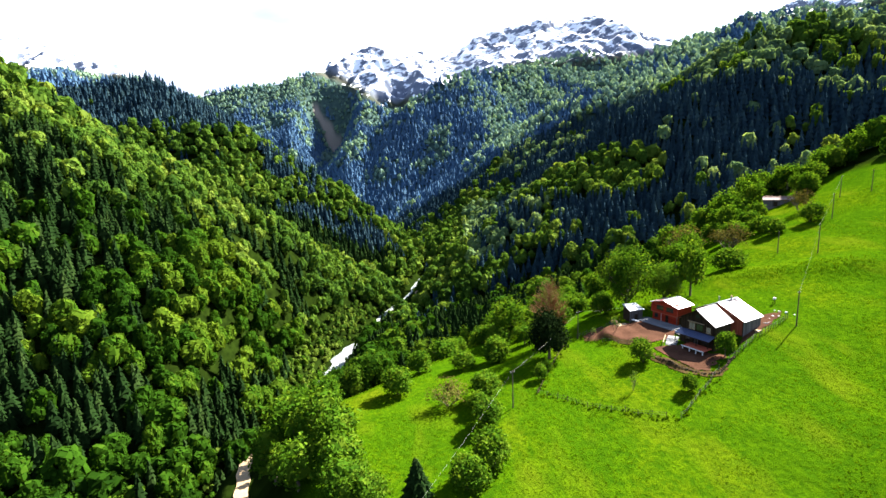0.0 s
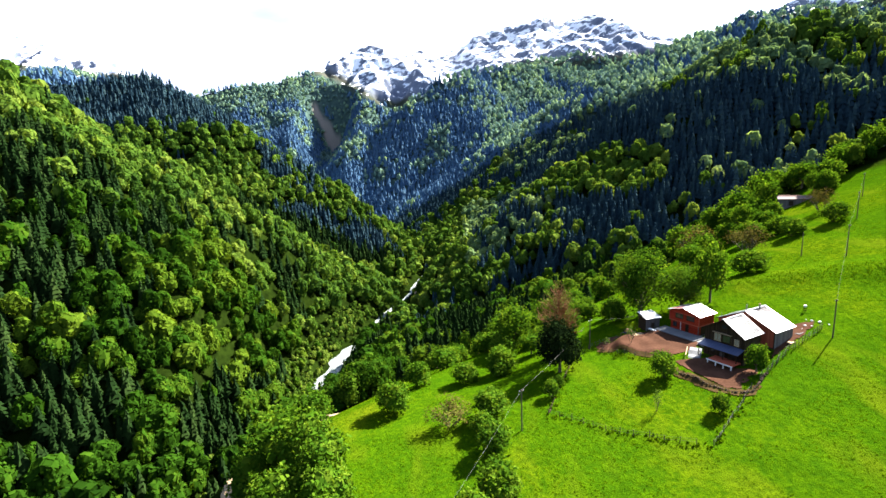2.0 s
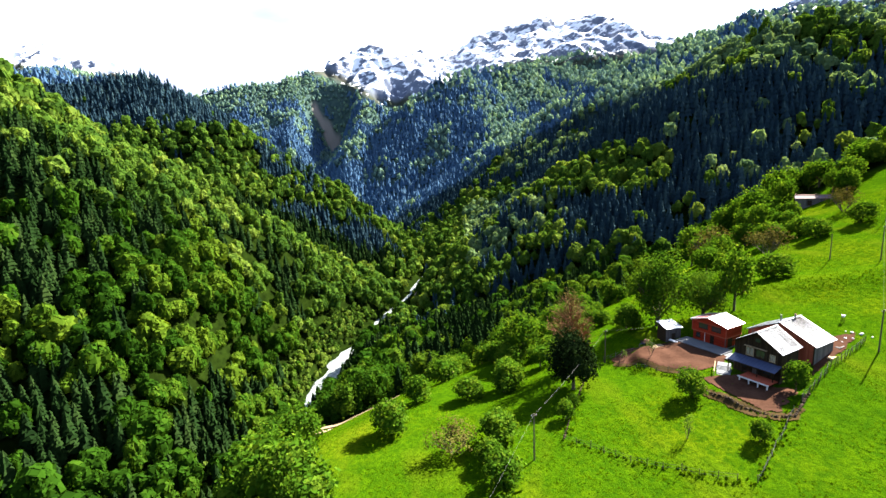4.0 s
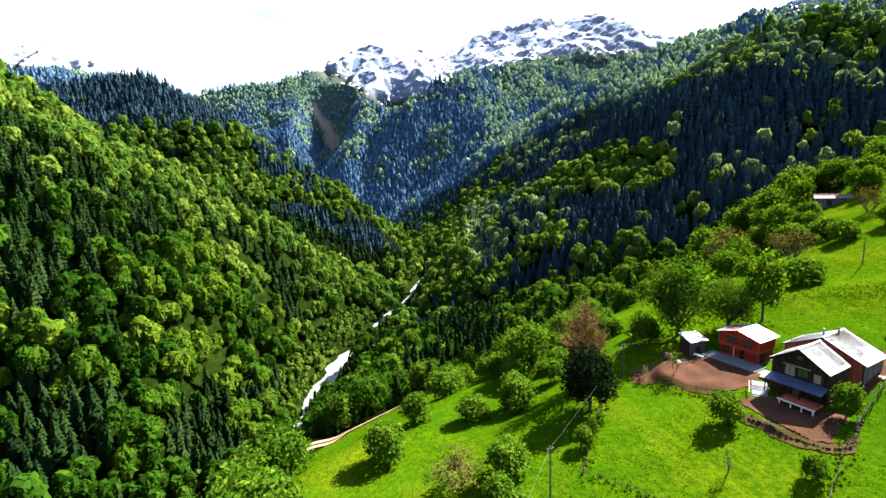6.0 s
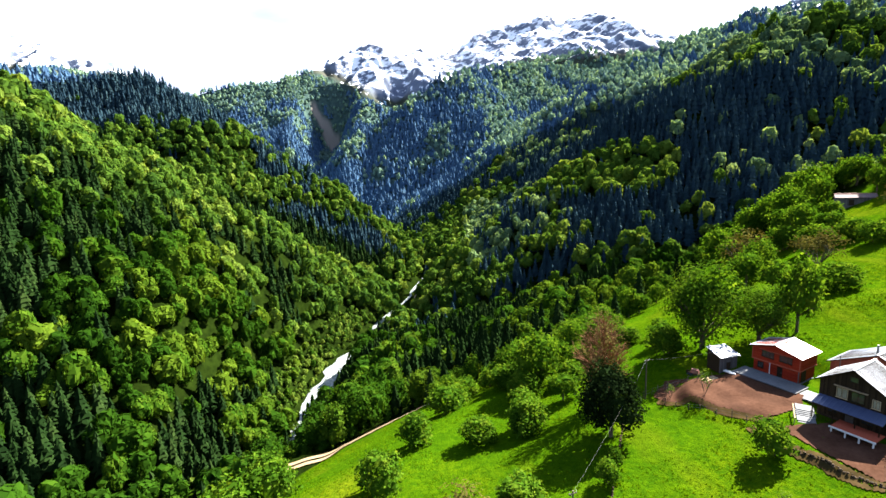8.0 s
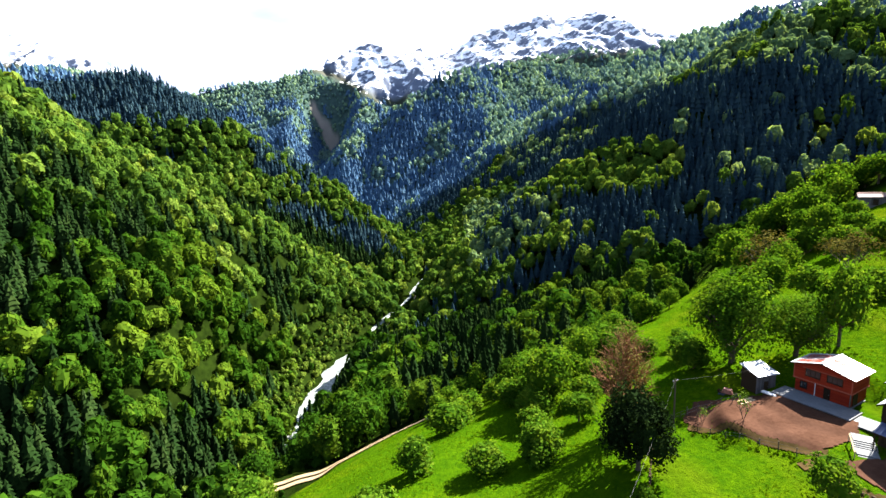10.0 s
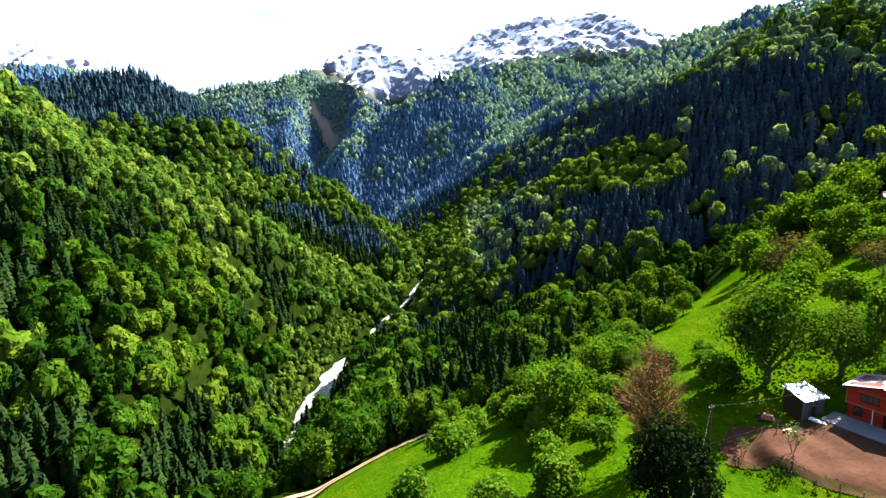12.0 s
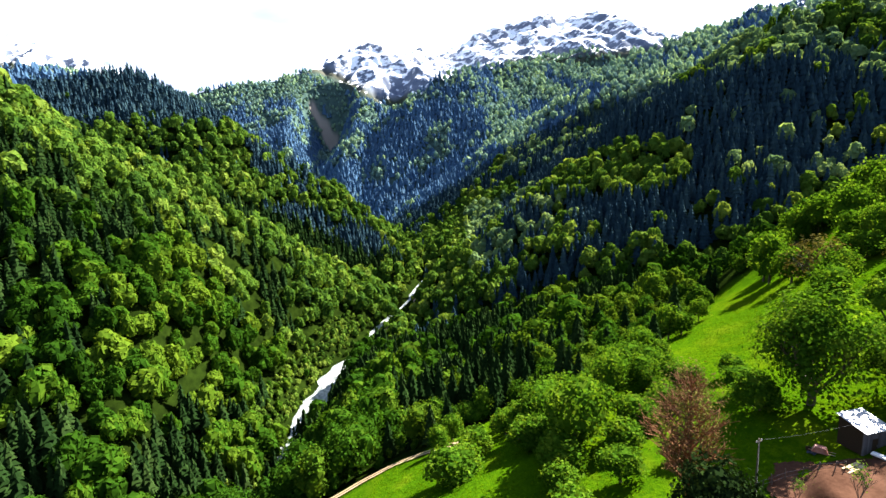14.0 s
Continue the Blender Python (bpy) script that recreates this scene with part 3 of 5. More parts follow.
def species(x, y, z, d):
    """Which of the places bear conifers: the shaded side, the high crests and strips down the sunny side; broad leaves elsewhere."""
    patch = fractal(x, y, 120, 4, 51)
    rx = np.interp(y, [p[1] for p in RIVER], [p[0] for p in RIVER])
    lean = 0.10 + 0.50 * smooth(0.06, 0.34, patch)
    shade = smooth(-20, 90, x - 0.05 * y) * smooth(330, 430, y)
    lean = np.maximum(lean, shade * (0.74 * smooth(0.30, -0.10, patch + 0.5 * fractal(x, y, 45, 2, 53)) + 0.06) * (1 - 0.75 * smooth(130, 230, z)))
    lean = np.maximum(lean, 0.95 * smooth(120, 190, z) * (x < -330) * (y > 850) * (y < 1500))
    lean = np.maximum(lean, 0.85 * smooth(70, 40, along(x, y, [(-395, 830, 0), (-330, 880, 0), (-250, 960, 0), (-150, 1000, 0)])[0]))
    # bluish spruce massed on the middle ridge's lower face deepens its shade
    far = 0.50 + 1.2 * patch + 0.34 * smooth(380, 250, z) * smooth(260, 60, x) * smooth(2560, 2480, y) - 0.36 * smooth(300, 400, z) * smooth(60, 160, x) - 0.16 * smooth(2550, 2700, y)
    lean = np.where(y > 1350, far, lean)
    lean = np.where((d < 40) & (x < rx), lean * 0.4, lean)
    lean = np.maximum(lean, 0.80 * np.exp(-(((x + 190) / 40) ** 2 + ((y - 350) / 60) ** 2)))
    lean = np.maximum(lean, 0.72 * np.exp(-(((x + 250) / 70) ** 2 + ((y - 318) / 65) ** 2)))
    lean = np.where(((x - 75) / 78) ** 2 + ((y - 1200) / 120) ** 2 < 1, 0.0, lean)
    lean = np.maximum(lean, 0.85 * smooth(60, 30, along(x, y, [(240, 650, 0), (330, 680, 0), (430, 720, 0)])[0]))
    lean = np.where(((x - 185) / 100) ** 2 + ((y - 540) / 60) ** 2 < 1, lean * 0.35, lean)
    sunny = along(x, y, SUNNY_RIB)[0]
    lean = np.where(sunny < 60, lean * 0.25, lean)
    lean = np.maximum(lean, 1.0 * np.exp(-(((x - 25) / 90) ** 2 + ((y - 480) / 110) ** 2)))
    lean = np.where((stature(x, y) < 0.9) & (x > -110) & (y < 340), lean * 0.45, lean)
    dark = along(x, y, [(-50, 610, 0), (-5, 510, 0), (25, 400, 0), (24, 300, 0), (14, 212, 0)])[0]
    lean = np.maximum(lean, 0.52 * smooth(62, 26, dark))
    pick = 0.5 + 0.62 * (value_noise(x / 9.0, y / 9.0, 58) + value_noise(x / 17.0, y / 17.0, 59))
    return np.clip(pick, 0.02, 0.98) < lean


def plant_belt(lo, hi, step, cuts, lumps, leaves, size, tiers, spokes, tag, tall=1.0, leaf_mat=None, needle_mat=None, loose=(0.035, 0.42, 1.0)):
    rng = np.random.default_rng(int(lo) + 3)
    broad = [dome_cards(cuts, lumps, leaves, size, rng, *loose) for _ in range(9)]
    spruce = [spruce_cards(tiers, spokes, rng) for _ in range(5)]
    if tag == "distant":
        spruce = [(co * np.array((1.6, 1.6, 0.9)), fa) for co, fa in spruce]

    x, y, z, d = forest_places(lo, hi, step)
    con = species(x, y, z, d)
    x, y, z, d = x[~con], y[~con], z[~con], d[~con]
    h = (17 + 15 * RNG.random(len(x)) ** 1.3) * tall * stature(x, y)
    left_bank = x < np.interp(y, [p[1] for p in RIVER], [p[0] for p in RIVER])
    h = np.where((d < np.where(left_bank, 44, 34)) & (y > 440) & (y < 720), h * 0.40, h)
    h = np.where((d < 45) & ~left_bank & (y > 740) & (y < 980), h * 0.45, h)
    tint = np.clip(0.41 + 0.8 * fractal(x, y, 110, 3, 77) + 0.29 * RNG.normal(size=len(x)), 0, 1)
    label = "spring-green broadleaf forest covering the mountain slopes"
    put = np.stack([x, y, z - 0.8], -1)
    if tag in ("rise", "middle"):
        # budding picks the stands with haze in the leaf colour; the sunny rib stays clear
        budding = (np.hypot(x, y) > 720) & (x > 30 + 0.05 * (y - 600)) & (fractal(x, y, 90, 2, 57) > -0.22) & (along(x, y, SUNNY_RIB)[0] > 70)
        scatter("budding_broadleaf_forest", broad, put[budding], h[budding], tint[budding], HAZE_LEAF, "pale grey-green broadleaf trees among dark spruce, haze in their colour")
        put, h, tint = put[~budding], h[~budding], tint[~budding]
    scatter(tag + "_broadleaf_forest", broad, put, h, tint, leaf_mat or BROADLEAF, label)

    x, y, z, d = forest_places(lo, hi, step * 0.62)
    con = species(x, y, z, d)
    x, y, z = x[con], y[con], z[con]
    h = (20 + 14 * RNG.random(len(x))) * tall * (0.3 + 0.7 * stature(x, y))
    tint = np.clip(0.45 + 0.25 * RNG.normal(size=len(x)), 0, 1)
    put = np.stack([x, y, z - 0.6], -1)
    # off the sunny side, spruce gets needles with haze in their colour
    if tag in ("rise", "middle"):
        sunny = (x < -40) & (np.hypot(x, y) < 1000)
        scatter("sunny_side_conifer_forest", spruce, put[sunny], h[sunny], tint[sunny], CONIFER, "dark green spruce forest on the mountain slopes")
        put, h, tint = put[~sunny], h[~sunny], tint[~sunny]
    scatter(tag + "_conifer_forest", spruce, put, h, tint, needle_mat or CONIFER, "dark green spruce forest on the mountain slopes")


plant_belt(125, 220, 10.0, 6, 16, 720, 0.0185, 14, 14, "near", 0.95, loose=(0.07, 0.6, 0.86))
plant_belt(220, 330, 11.0, 5, 15, 330, 0.0235, 12, 12, "flank", 0.98, loose=(0.06, 0.55, 0.90))
plant_belt(330, 600, 13.0, 5, 15, 115, 0.030, 9, 10, "slope", 1.06)
plant_belt(600, 800, 14.0, 5, 13, 80, 0.034, 8, 9, "rise", 1.05, FRESHLEAF, HAZE_SPRUCE)
plant_belt(800, 1480, 15.5, 3, 10, 38, 0.048, 4, 7, "middle", 1.12, FRESHLEAF, HAZE_SPRUCE)
# the last belt carries haze in its foliage colours
plant_belt(1480, 3700, 21.0, 2, 6, 1, 0.10, 2, 5, "distant", 1.22, FAR_HAZE_LEAF, FAR_HAZE_SPRUCE)


def scrub(name, x, y, low, high, leaf_n, leaf_size, label, seed, material=None):
    """Low bushes that close the gaps under and beside the trees."""
    rng = np.random.default_rng(seed)
    keep = (track_distance(x, y) > np.where((x < -45) & (y < 178), 9.0, 6.0)) & (along(x, y, VALLEY_ROAD)[0] > 5)
    x, y = x[keep], y[keep]
    kinds = [dome_cards(4, 10, leaf_n, leaf_size, rng) for _ in range(6)]
    tint = np.clip(0.55 + 0.9 * fractal(x, y, 40, 3, 78) + 0.25 * rng.normal(size=len(x)), 0, 1)
    scatter(name, kinds, np.stack([x, y, land(x, y) - 0.3], -1), low + (high - low) * rng.random(len(x)), tint, material or BROADLEAF, label)


sx, sy = jittered(-190, -90, 290, 700, 6.4)
sd = along(sx, sy, RIVER)[0]
scrub("riverbank_scrub", sx[(sd > np.where(sy < 450, 6, 13)) & (sd < 44)], sy[(sd > np.where(sy < 450, 6, 13)) & (sd < 44)], 5.0, 10.0, 18, 0.07, "pale green willow scrub on the river banks", 61, FRESHLEAF)
sx, sy = jittered(-120, 170, 130, 330, 7.2)
sq = 0.72 * sx - 0.69 * sy
ok = (sq < -104) & (sq > -205) & (meadow_mask(sx, sy) < 0.1) & (np.hypot(sx, sy) > 125) & ~((sx > -46) & (sx < 34) & (sy < np.interp(sx, [p[0] for p in TRACK[7:]], [p[1] for p in TRACK[7:]]) + 3))
scrub("flank_scrub", sx[ok], sy[ok], 3.5, 8.5, 50, 0.05, "bright green scrub on the flank below the meadow", 62)
sx, sy = jittered(-5, 155, 1075, 1325, 8.5)
ok = ((sx - 75) / 78) ** 2 + ((sy - 1200) / 120) ** 2 < 1
scrub("young_plantation", sx[ok], sy[ok], 15.0, 20.0, 14, 0.10, "bright green young plantation on a far hillock", 63, FRESHLEAF)
# ---- helpers for built things ----
def part(name, bm, material, parent, label=""):
    me = bpy.data.meshes.new(name)
    bm.to_mesh(me)
    bm.free()
    if material is not None:
        me.materials.append(material)
    ob = new(name, me)
    ob.parent = parent
    if label:
        tagged(ob, label)
    return ob


def thing(name, m, label, category, group=""):
    e = new(name)
    e.matrix_world = m
    return tagged(e, label, category, group)


def box(bm, x0, x1, y0, y1, z0, z1, bevel=0.0):
    m = Matrix.Translation(((x0 + x1) / 2, (y0 + y1) / 2, (z0 + z1) / 2)) @ Matrix.Diagonal((x1 - x0, y1 - y0, z1 - z0, 1))
    made = bmesh.ops.create_cube(bm, size=1, matrix=m)
    if bevel:
        bmesh.ops.bevel(bm, geom=list({e for v in made["verts"] for e in v.link_edges}), offset=bevel, segments=1, affect="EDGES")


def boxes(*dims, bevel=0.0):
    bm = bmesh.new()
    for d in dims:
        box(bm, *d, bevel)
    return bm


def prism(outline, y0, y1):
    """A solid from an outline in x and z, drawn out along y."""
    bm = bmesh.new()
    vs = [bm.verts.new((x, y0, z)) for x, z in outline]
    f = bm.faces.new(vs)
    r = bmesh.ops.extrude_face_region(bm, geom=[f])
    bmesh.ops.translate(bm, verts=[v for v in r["geom"] if isinstance(v, bmesh.types.BMVert)], vec=(0, y1 - y0, 0))
    bmesh.ops.recalc_face_normals(bm, faces=bm.faces)
    return bm


def rod(bm, a, b, r0, r1, sides=7):
    """A tapered round bar between two places."""
    a, b = Vector(a), Vector(b)
    m = Matrix.Translation((a + b) / 2) @ (b - a).to_track_quat("Z", "Y").to_matrix().to_4x4()
    bmesh.ops.create_cone(bm, cap_ends=True, segments=sides, radius1=r0, radius2=r1, depth=(b - a).length, matrix=m)


def rods(*bars, sides=7):
    bm = bmesh.new()
    for a, b, r0, r1 in bars:
        rod(bm, a, b, r0, r1, sides)
    return bm


def on_land(x, y):
    return float(land(np.array([x]), np.array([y]))[0])


def sheet_slope(parent, name, a, b, c, d, material, ribs, label=""):
    """A roof slope of ribbed sheet between four corners (a to b the eave, d to c the ridge), 5 cm thick with raised ribs."""
    a, b, c, d = (Vector(v) for v in (a, b, c, d))
    n = (b - a).cross(d - a).normalized()
    bm = bmesh.new()
    steps = ribs * 4
    top, low = [], []
    for i in range(steps + 1):
        s = i / steps
        up = 0.035 if i % 4 in (1,) else 0.0
        for v, t in ((a.lerp(b, s), 0), (d.lerp(c, s), 1)):
            top.append(bm.verts.new(v + n * (0.05 + up)))
            low.append(bm.verts.new(v))
    for i in range(steps):
        k = 2 * i
        bm.faces.new((top[k], top[k + 2], top[k + 3], top[k + 1]))
        bm.faces.new((low[k + 1], low[k + 3], low[k + 2], low[k]))
        bm.faces.new((low[k], low[k + 2], top[k + 2], top[k]))
        bm.faces.new((top[k + 1], top[k + 3], low[k + 3], low[k + 1]))
    bm.faces.new((top[0], top[1], low[1], low[0]))
    e = 2 * steps
    bm.faces.new((low[e], low[e + 1], top[e + 1], top[e]))
    bmesh.ops.recalc_face_normals(bm, faces=bm.faces)
    return part(name, bm, material, parent, label)


def gable_roof(e, w, l, h, rise, over, material, ribs):
    k = rise / (w / 2)
    x0, x1, xm, z0, zr = -over, w + over, w / 2, h - k * over, h + rise
    y0, y1 = -over * 1.1, l + over
    sheet_slope(e, "roof", (x0, y0, z0), (x0, y1, z0), (xm, y1, zr), (xm, y0, zr), material, ribs, "ribbed metal roof slope")
    sheet_slope(e, "roof", (x1, y1, z0), (x1, y0, z0), (xm, y0, zr), (xm, y1, zr), material, ribs, "ribbed metal roof slope")
    part("ridge_cap", boxes((xm - 0.16, xm + 0.16, y0, y1, zr + 0.045, zr + 0.105)), material, e)
    for sx, xa in ((0, x0), (1, x1)):
        bm = bmesh.new()
        rod(bm, (xa, y0 - 0.02, z0 - 0.06), (xm, y0 - 0.02, zr - 0.06), 0.09, 0.09, 4)
        part("barge_board", bm, BROWN_WOOD, e)


def clad(e, x0, x1, y, z0, z1, top, material, pitch=0.24, name="board"):
    """Upright cladding boards on a front wall; top gives the height at x."""
    n = int((x1 - x0) / pitch)
    for i in range(n):
        xa = x0 + i * pitch
        t = min(top(xa), top(xa + pitch), z1)
        if t - z0 < 0.1:
            continue
        part(name, boxes((xa + 0.008, xa + pitch - 0.008, y - 0.03 - 0.006 * (i % 2), y, z0, t)), material, e)


def window(e, x, z, w, h, y, frame_mat, curtain=False, bars=1):
    win = part("window", boxes((x, x + w, y - 0.015, y + 0.04, z, z + h)), GLASS, e, "dark glass window")
    t = 0.08
    part("frame", boxes((x - t, x + w + t, y - 0.07, y + 0.02, z - t, z), (x - t, x + w + t, y - 0.07, y + 0.02, z + h, z + h + t),
                        (x - t, x, y - 0.07, y + 0.02, z, z + h), (x + w, x + w + t, y - 0.07, y + 0.02, z, z + h)), frame_mat, win)
    for i in range(bars):
        xb = x + w * (i + 1) / (bars + 1)
        part("glazing_bar", boxes((xb - 0.03, xb + 0.03, y - 0.05, y + 0.0, z, z + h)), frame_mat, win)
    part("sill", boxes((x - 0.14, x + w + 0.14, y - 0.14, y, z - t - 0.05, z - t)), frame_mat, win)
    if curtain:
        part("curtain", boxes((x + 0.06, x + w * 0.42, y - 0.024, y - 0.017, z + 0.05, z + h - 0.05), (x + w * 0.56, x + w - 0.06, y - 0.024, y - 0.017, z + 0.05, z + h - 0.05)), CURTAIN, win, "pale drawn curtain")
    return win


# ---- houses ----
def red_house():
    w, l, h, rise = 8.0, 5.8, 5.2, 1.15
    e = thing("house", pose(58.0, 123.1, 0.5, 0, 0, -62.8), "two-storey red wooden farmhouse with a pale metal gable roof", "house")
    k = rise / (w / 2)
    part("foundation", boxes((-0.05, w + 0.05, -0.05, l + 0.05, -1.2, 0.15)), CONCRETE, e, "grey concrete foundation")
    part("wall", prism([(0.2, 0.15), (w - 0.2, 0.15), (w - 0.2, 2.45), (0.2, 2.45)], 0.25, l - 0.1), RED_WOOD, e, "dark red lower wall")
    part("wall", prism([(0, 2.5), (w, 2.5), (w, h), (w / 2, h + rise), (0, h)], 0, l), RED_WOOD, e, "red boarded upper wall")
    for z in np.arange(2.62, h - 0.05, 0.22):
        part("board", boxes((0.02, w - 0.02, -0.035, -0.001, z, z + 0.2)), RED_WOOD, e)
        part("board", boxes((w + 0.001, w + 0.035, 0.02, l - 0.02, z, z + 0.2)), RED_WOOD, e)
    z = h
    while z < h + rise - 0.2:
        s = (z + 0.2 - h) / k
        part("board", boxes((s + 0.05, w - s - 0.05, -0.035, -0.001, z, z + 0.2)), RED_WOOD, e)
        z += 0.22
    for z in np.arange(0.2, 2.3, 0.22):
        part("board", boxes((0.25, w - 0.25, 0.215, 0.249, z, z + 0.2)), RED_WOOD, e)
    part("string_course", boxes((-0.08, w + 0.08, -0.10, -0.036, 2.42, 2.62), (w + 0.036, w + 0.10, -0.10, l, 2.42, 2.62)), RED_TRIM, e, "faded orange-red trim board")
    for x in (-0.04, w - 0.10):
        part("corner_board", boxes((x, x + 0.14, -0.09, -0.036, 2.62, h - 0.02)), RED_TRIM, e)
    part("lintel", boxes((1.2, 6.9, -0.10, -0.036, 4.62, 4.78)), RED_TRIM, e)
    window(e, 1.75, 3.45, 1.95, 1.05, -0.04, BROWN_WOOD, bars=2)
    window(e, 4.75, 3.45, 1.95, 1.05, -0.04, BROWN_WOOD, bars=2)
    window(e, 1.0, 1.0, 0.9, 1.0, 0.21, BROWN_WOOD)
    door = part("door", boxes((4.3, 5.2, 0.16, 0.23, 0.16, 2.15)), BROWN_WOOD, e, "dark wooden door")
    part("handle", boxes((5.02, 5.08, 0.10, 0.16, 1.05, 1.2)), WIRE, door)
    part("door", boxes((w - 0.199, w - 0.12, 1.0, 2.6, 0.16, 2.2)), BROWN_WOOD, e, "dark open doorway boards")
    part("post", rods(((3.2, -0.1, 0.1), (3.2, -0.1, 2.5), 0.06, 0.06)), WHITE, e, "white painted post")
    part("post", rods(((w - 0.1, -0.05, 0.1), (w - 0.1, -0.05, 2.5), 0.09, 0.09)), GREY_WOOD, e)
    gable_roof(e, w, l, h, rise, 0.5, SHEET, 12)


def brown_house():
    w, l, h, rise = 8.4, 6.3, 6.3, 2.75
    e = thing("house", pose(58.2, 107.7, 0.0, 0, 0, -62.4), "brown weathered wooden house with veranda and shiny metal roof", "house")
    k = rise / (w / 2)
    top = lambda x: h + rise - abs(x - w / 2) * k - 0.02
    part("foundation", boxes((-0.04, w + 0.04, -0.04, l + 0.04, -1.6, 0.4)), STONE, e, "rough stone foundation")
    part("wall", prism([(0, 0.4), (w, 0.4), (w, h), (w / 2, h + rise), (0, h)], 0, l), BROWN_WOOD, e, "dark boarded wall")
    clad(e, 0.0, w, -0.001, 3.55, 99, top, BROWN_WOOD)
    clad(e, 0.0, w, -0.001, 0.45, 3.45, top, BROWN_WOOD, 0.30)
    for i in range(20):
        y = 0.02 + i * 0.31
        part("board", boxes((w + 0.001, w + 0.03, y, y + 0.29, 0.45, h - 0.1)), BROWN_WOOD, e)
    window(e, 2.3, 4.0, 1.25, 1.45, -0.04, PALE_WOOD, True)
    window(e, 4.1, 4.0, 1.5, 1.45, -0.04, BROWN_WOOD)
    window(e, 6.6, 4.0, 0.8, 1.2, -0.04, PALE_WOOD, True)
    window(e, 3.8, 7.0, 0.9, 0.75, -0.04, BROWN_WOOD, bars=0)
    part("ledge", boxes((1.9, 6.0, -0.42, -0.04, 5.75, 5.83)), PALE_WOOD, e, "pale board ledge over the windows")
    window(e, 1.4, 1.1, 1.1, 1.2, -0.04, BROWN_WOOD)
    window(e, 5.6, 1.1, 1.3, 1.2, -0.04, BROWN_WOOD)
    door = part("door", boxes((3.6, 4.6, -0.10, -0.035, 0.42, 2.5)), GREY_WOOD, e, "grey wooden door")
    part("handle", boxes((4.42, 4.48, -0.16, -0.10, 1.35, 1.5)), WIRE, door)
    veranda = sheet_slope(e, "veranda_roof", (0.1, -2.5, 2.75), (w + 0.3, -2.5, 2.75), (w + 0.3, -0.05, 3.5), (0.1, -0.05, 3.5), SHEET_BLUE, 14, "metal lean-to roof, sky reflection in its blue-grey colour")
    part("fascia", boxes((0.1, w + 0.3, -2.53, -2.50, 2.60, 2.78)), BROWN_WOOD, veranda)
    for x in (0.25, 2.9, 5.6, w - 0.05):
        part("post", boxes((x - 0.07, x + 0.07, -2.4, -2.26, -0.6, 2.75)), BROWN_WOOD, e, "dark veranda post")
    deck = part("deck", boxes((3.4, 8.7, -4.4, -1.2, 0.75, 0.91), bevel=0.02), RED_TRIM, e, "reddish deck slab over the lower yard")
    part("kerb", boxes((3.3, 8.8, -4.5, -4.4, 0.73, 0.99)), WHITE, deck, "pale painted deck edge")
    for x in (3.6, 5.3, 6.9, 8.5):
        part("post", boxes((x - 0.09, x + 0.09, -4.38, -4.2, -1.2, 0.75)), WHITE, deck, "pale concrete post")
    bm = bmesh.new()
    for i in range(6):
        rod(bm, (0.1 + i * 0.5, -2.38, 0.3), (0.1 + i * 0.5, -2.38, 1.25), 0.025, 0.025, 5)
    rod(bm, (0.0, -2.38, 1.25), (2.7, -2.38, 1.25), 0.035, 0.035, 5)
    part("railing", bm, BROWN_WOOD, e)
    gable_roof(e, w, l, h, rise, 0.5, SHEET, 13)
    part("lamp_pole", rods(((0.2, l - 0.6, h), (0.2, l - 0.6, h + 2.2), 0.06, 0.05)), GREY_WOOD, e)


def big_house():
    w, l, h, rise = 12.2, 7.2, 4.2, 3.0
    e = thing("house", pose(64.76, 113.5, 2.1, 0, 0, -63.0), "broad farm building with red gable and pale metal roof", "house")
    k = rise / (w / 2)
    top = lambda x: h + rise - abs(x - w / 2) * k - 0.02
    part("foundation", boxes((-0.04, w + 0.04, -0.04, l + 0.04, -3.2, 0.3)), STONE, e, "rough stone basement wall")
    part("wall", prism([(0, 0.3), (w, 0.3), (w, h), (w / 2, h + rise), (0, h)], 0, l), BROWN_WOOD, e, "dark boarded wall")
    clad(e, 0.0, w, -0.001, 0.4, 99, top, RED_TRIM, 0.30)
    for i in range(23):
        y = 0.02 + i * 0.31
        part("board", boxes((w + 0.001, w + 0.03, y, y + 0.29, 0.35, h - 0.1)), GREY_WOOD, e)
    gable_roof(e, w, l, h, rise, 0.45, SHEET_DULL, 16)
    part("flashing", rods(((w / 2, -0.55, h + rise + 0.02), (w + 0.5, -0.55, h - k * 0.45 + 0.02), 0.07, 0.07), sides=4), RUST, e, "rusty red roof edge strip")
    chim = part("chimney", rods(((w / 2 + 0.3, 4.6, h + rise - 0.3), (w / 2 + 0.3, 4.6, h + rise + 0.9), 0.16, 0.16), sides=10), WIRE, e, "metal stove-pipe chimney")
    part("cap", rods(((w / 2 + 0.3, 4.6, h + rise + 0.9), (w / 2 + 0.3, 4.6, h + rise + 1.1), 0.26, 0.05), sides=10), RUST, chim)
    part("chimney", rods(((w / 2 - 0.5, 0.9, h + rise - 0.4), (w / 2 - 0.5, 0.9, h + rise + 1.3), 0.14, 0.14), sides=8), WIRE, e, "metal stove-pipe chimney")


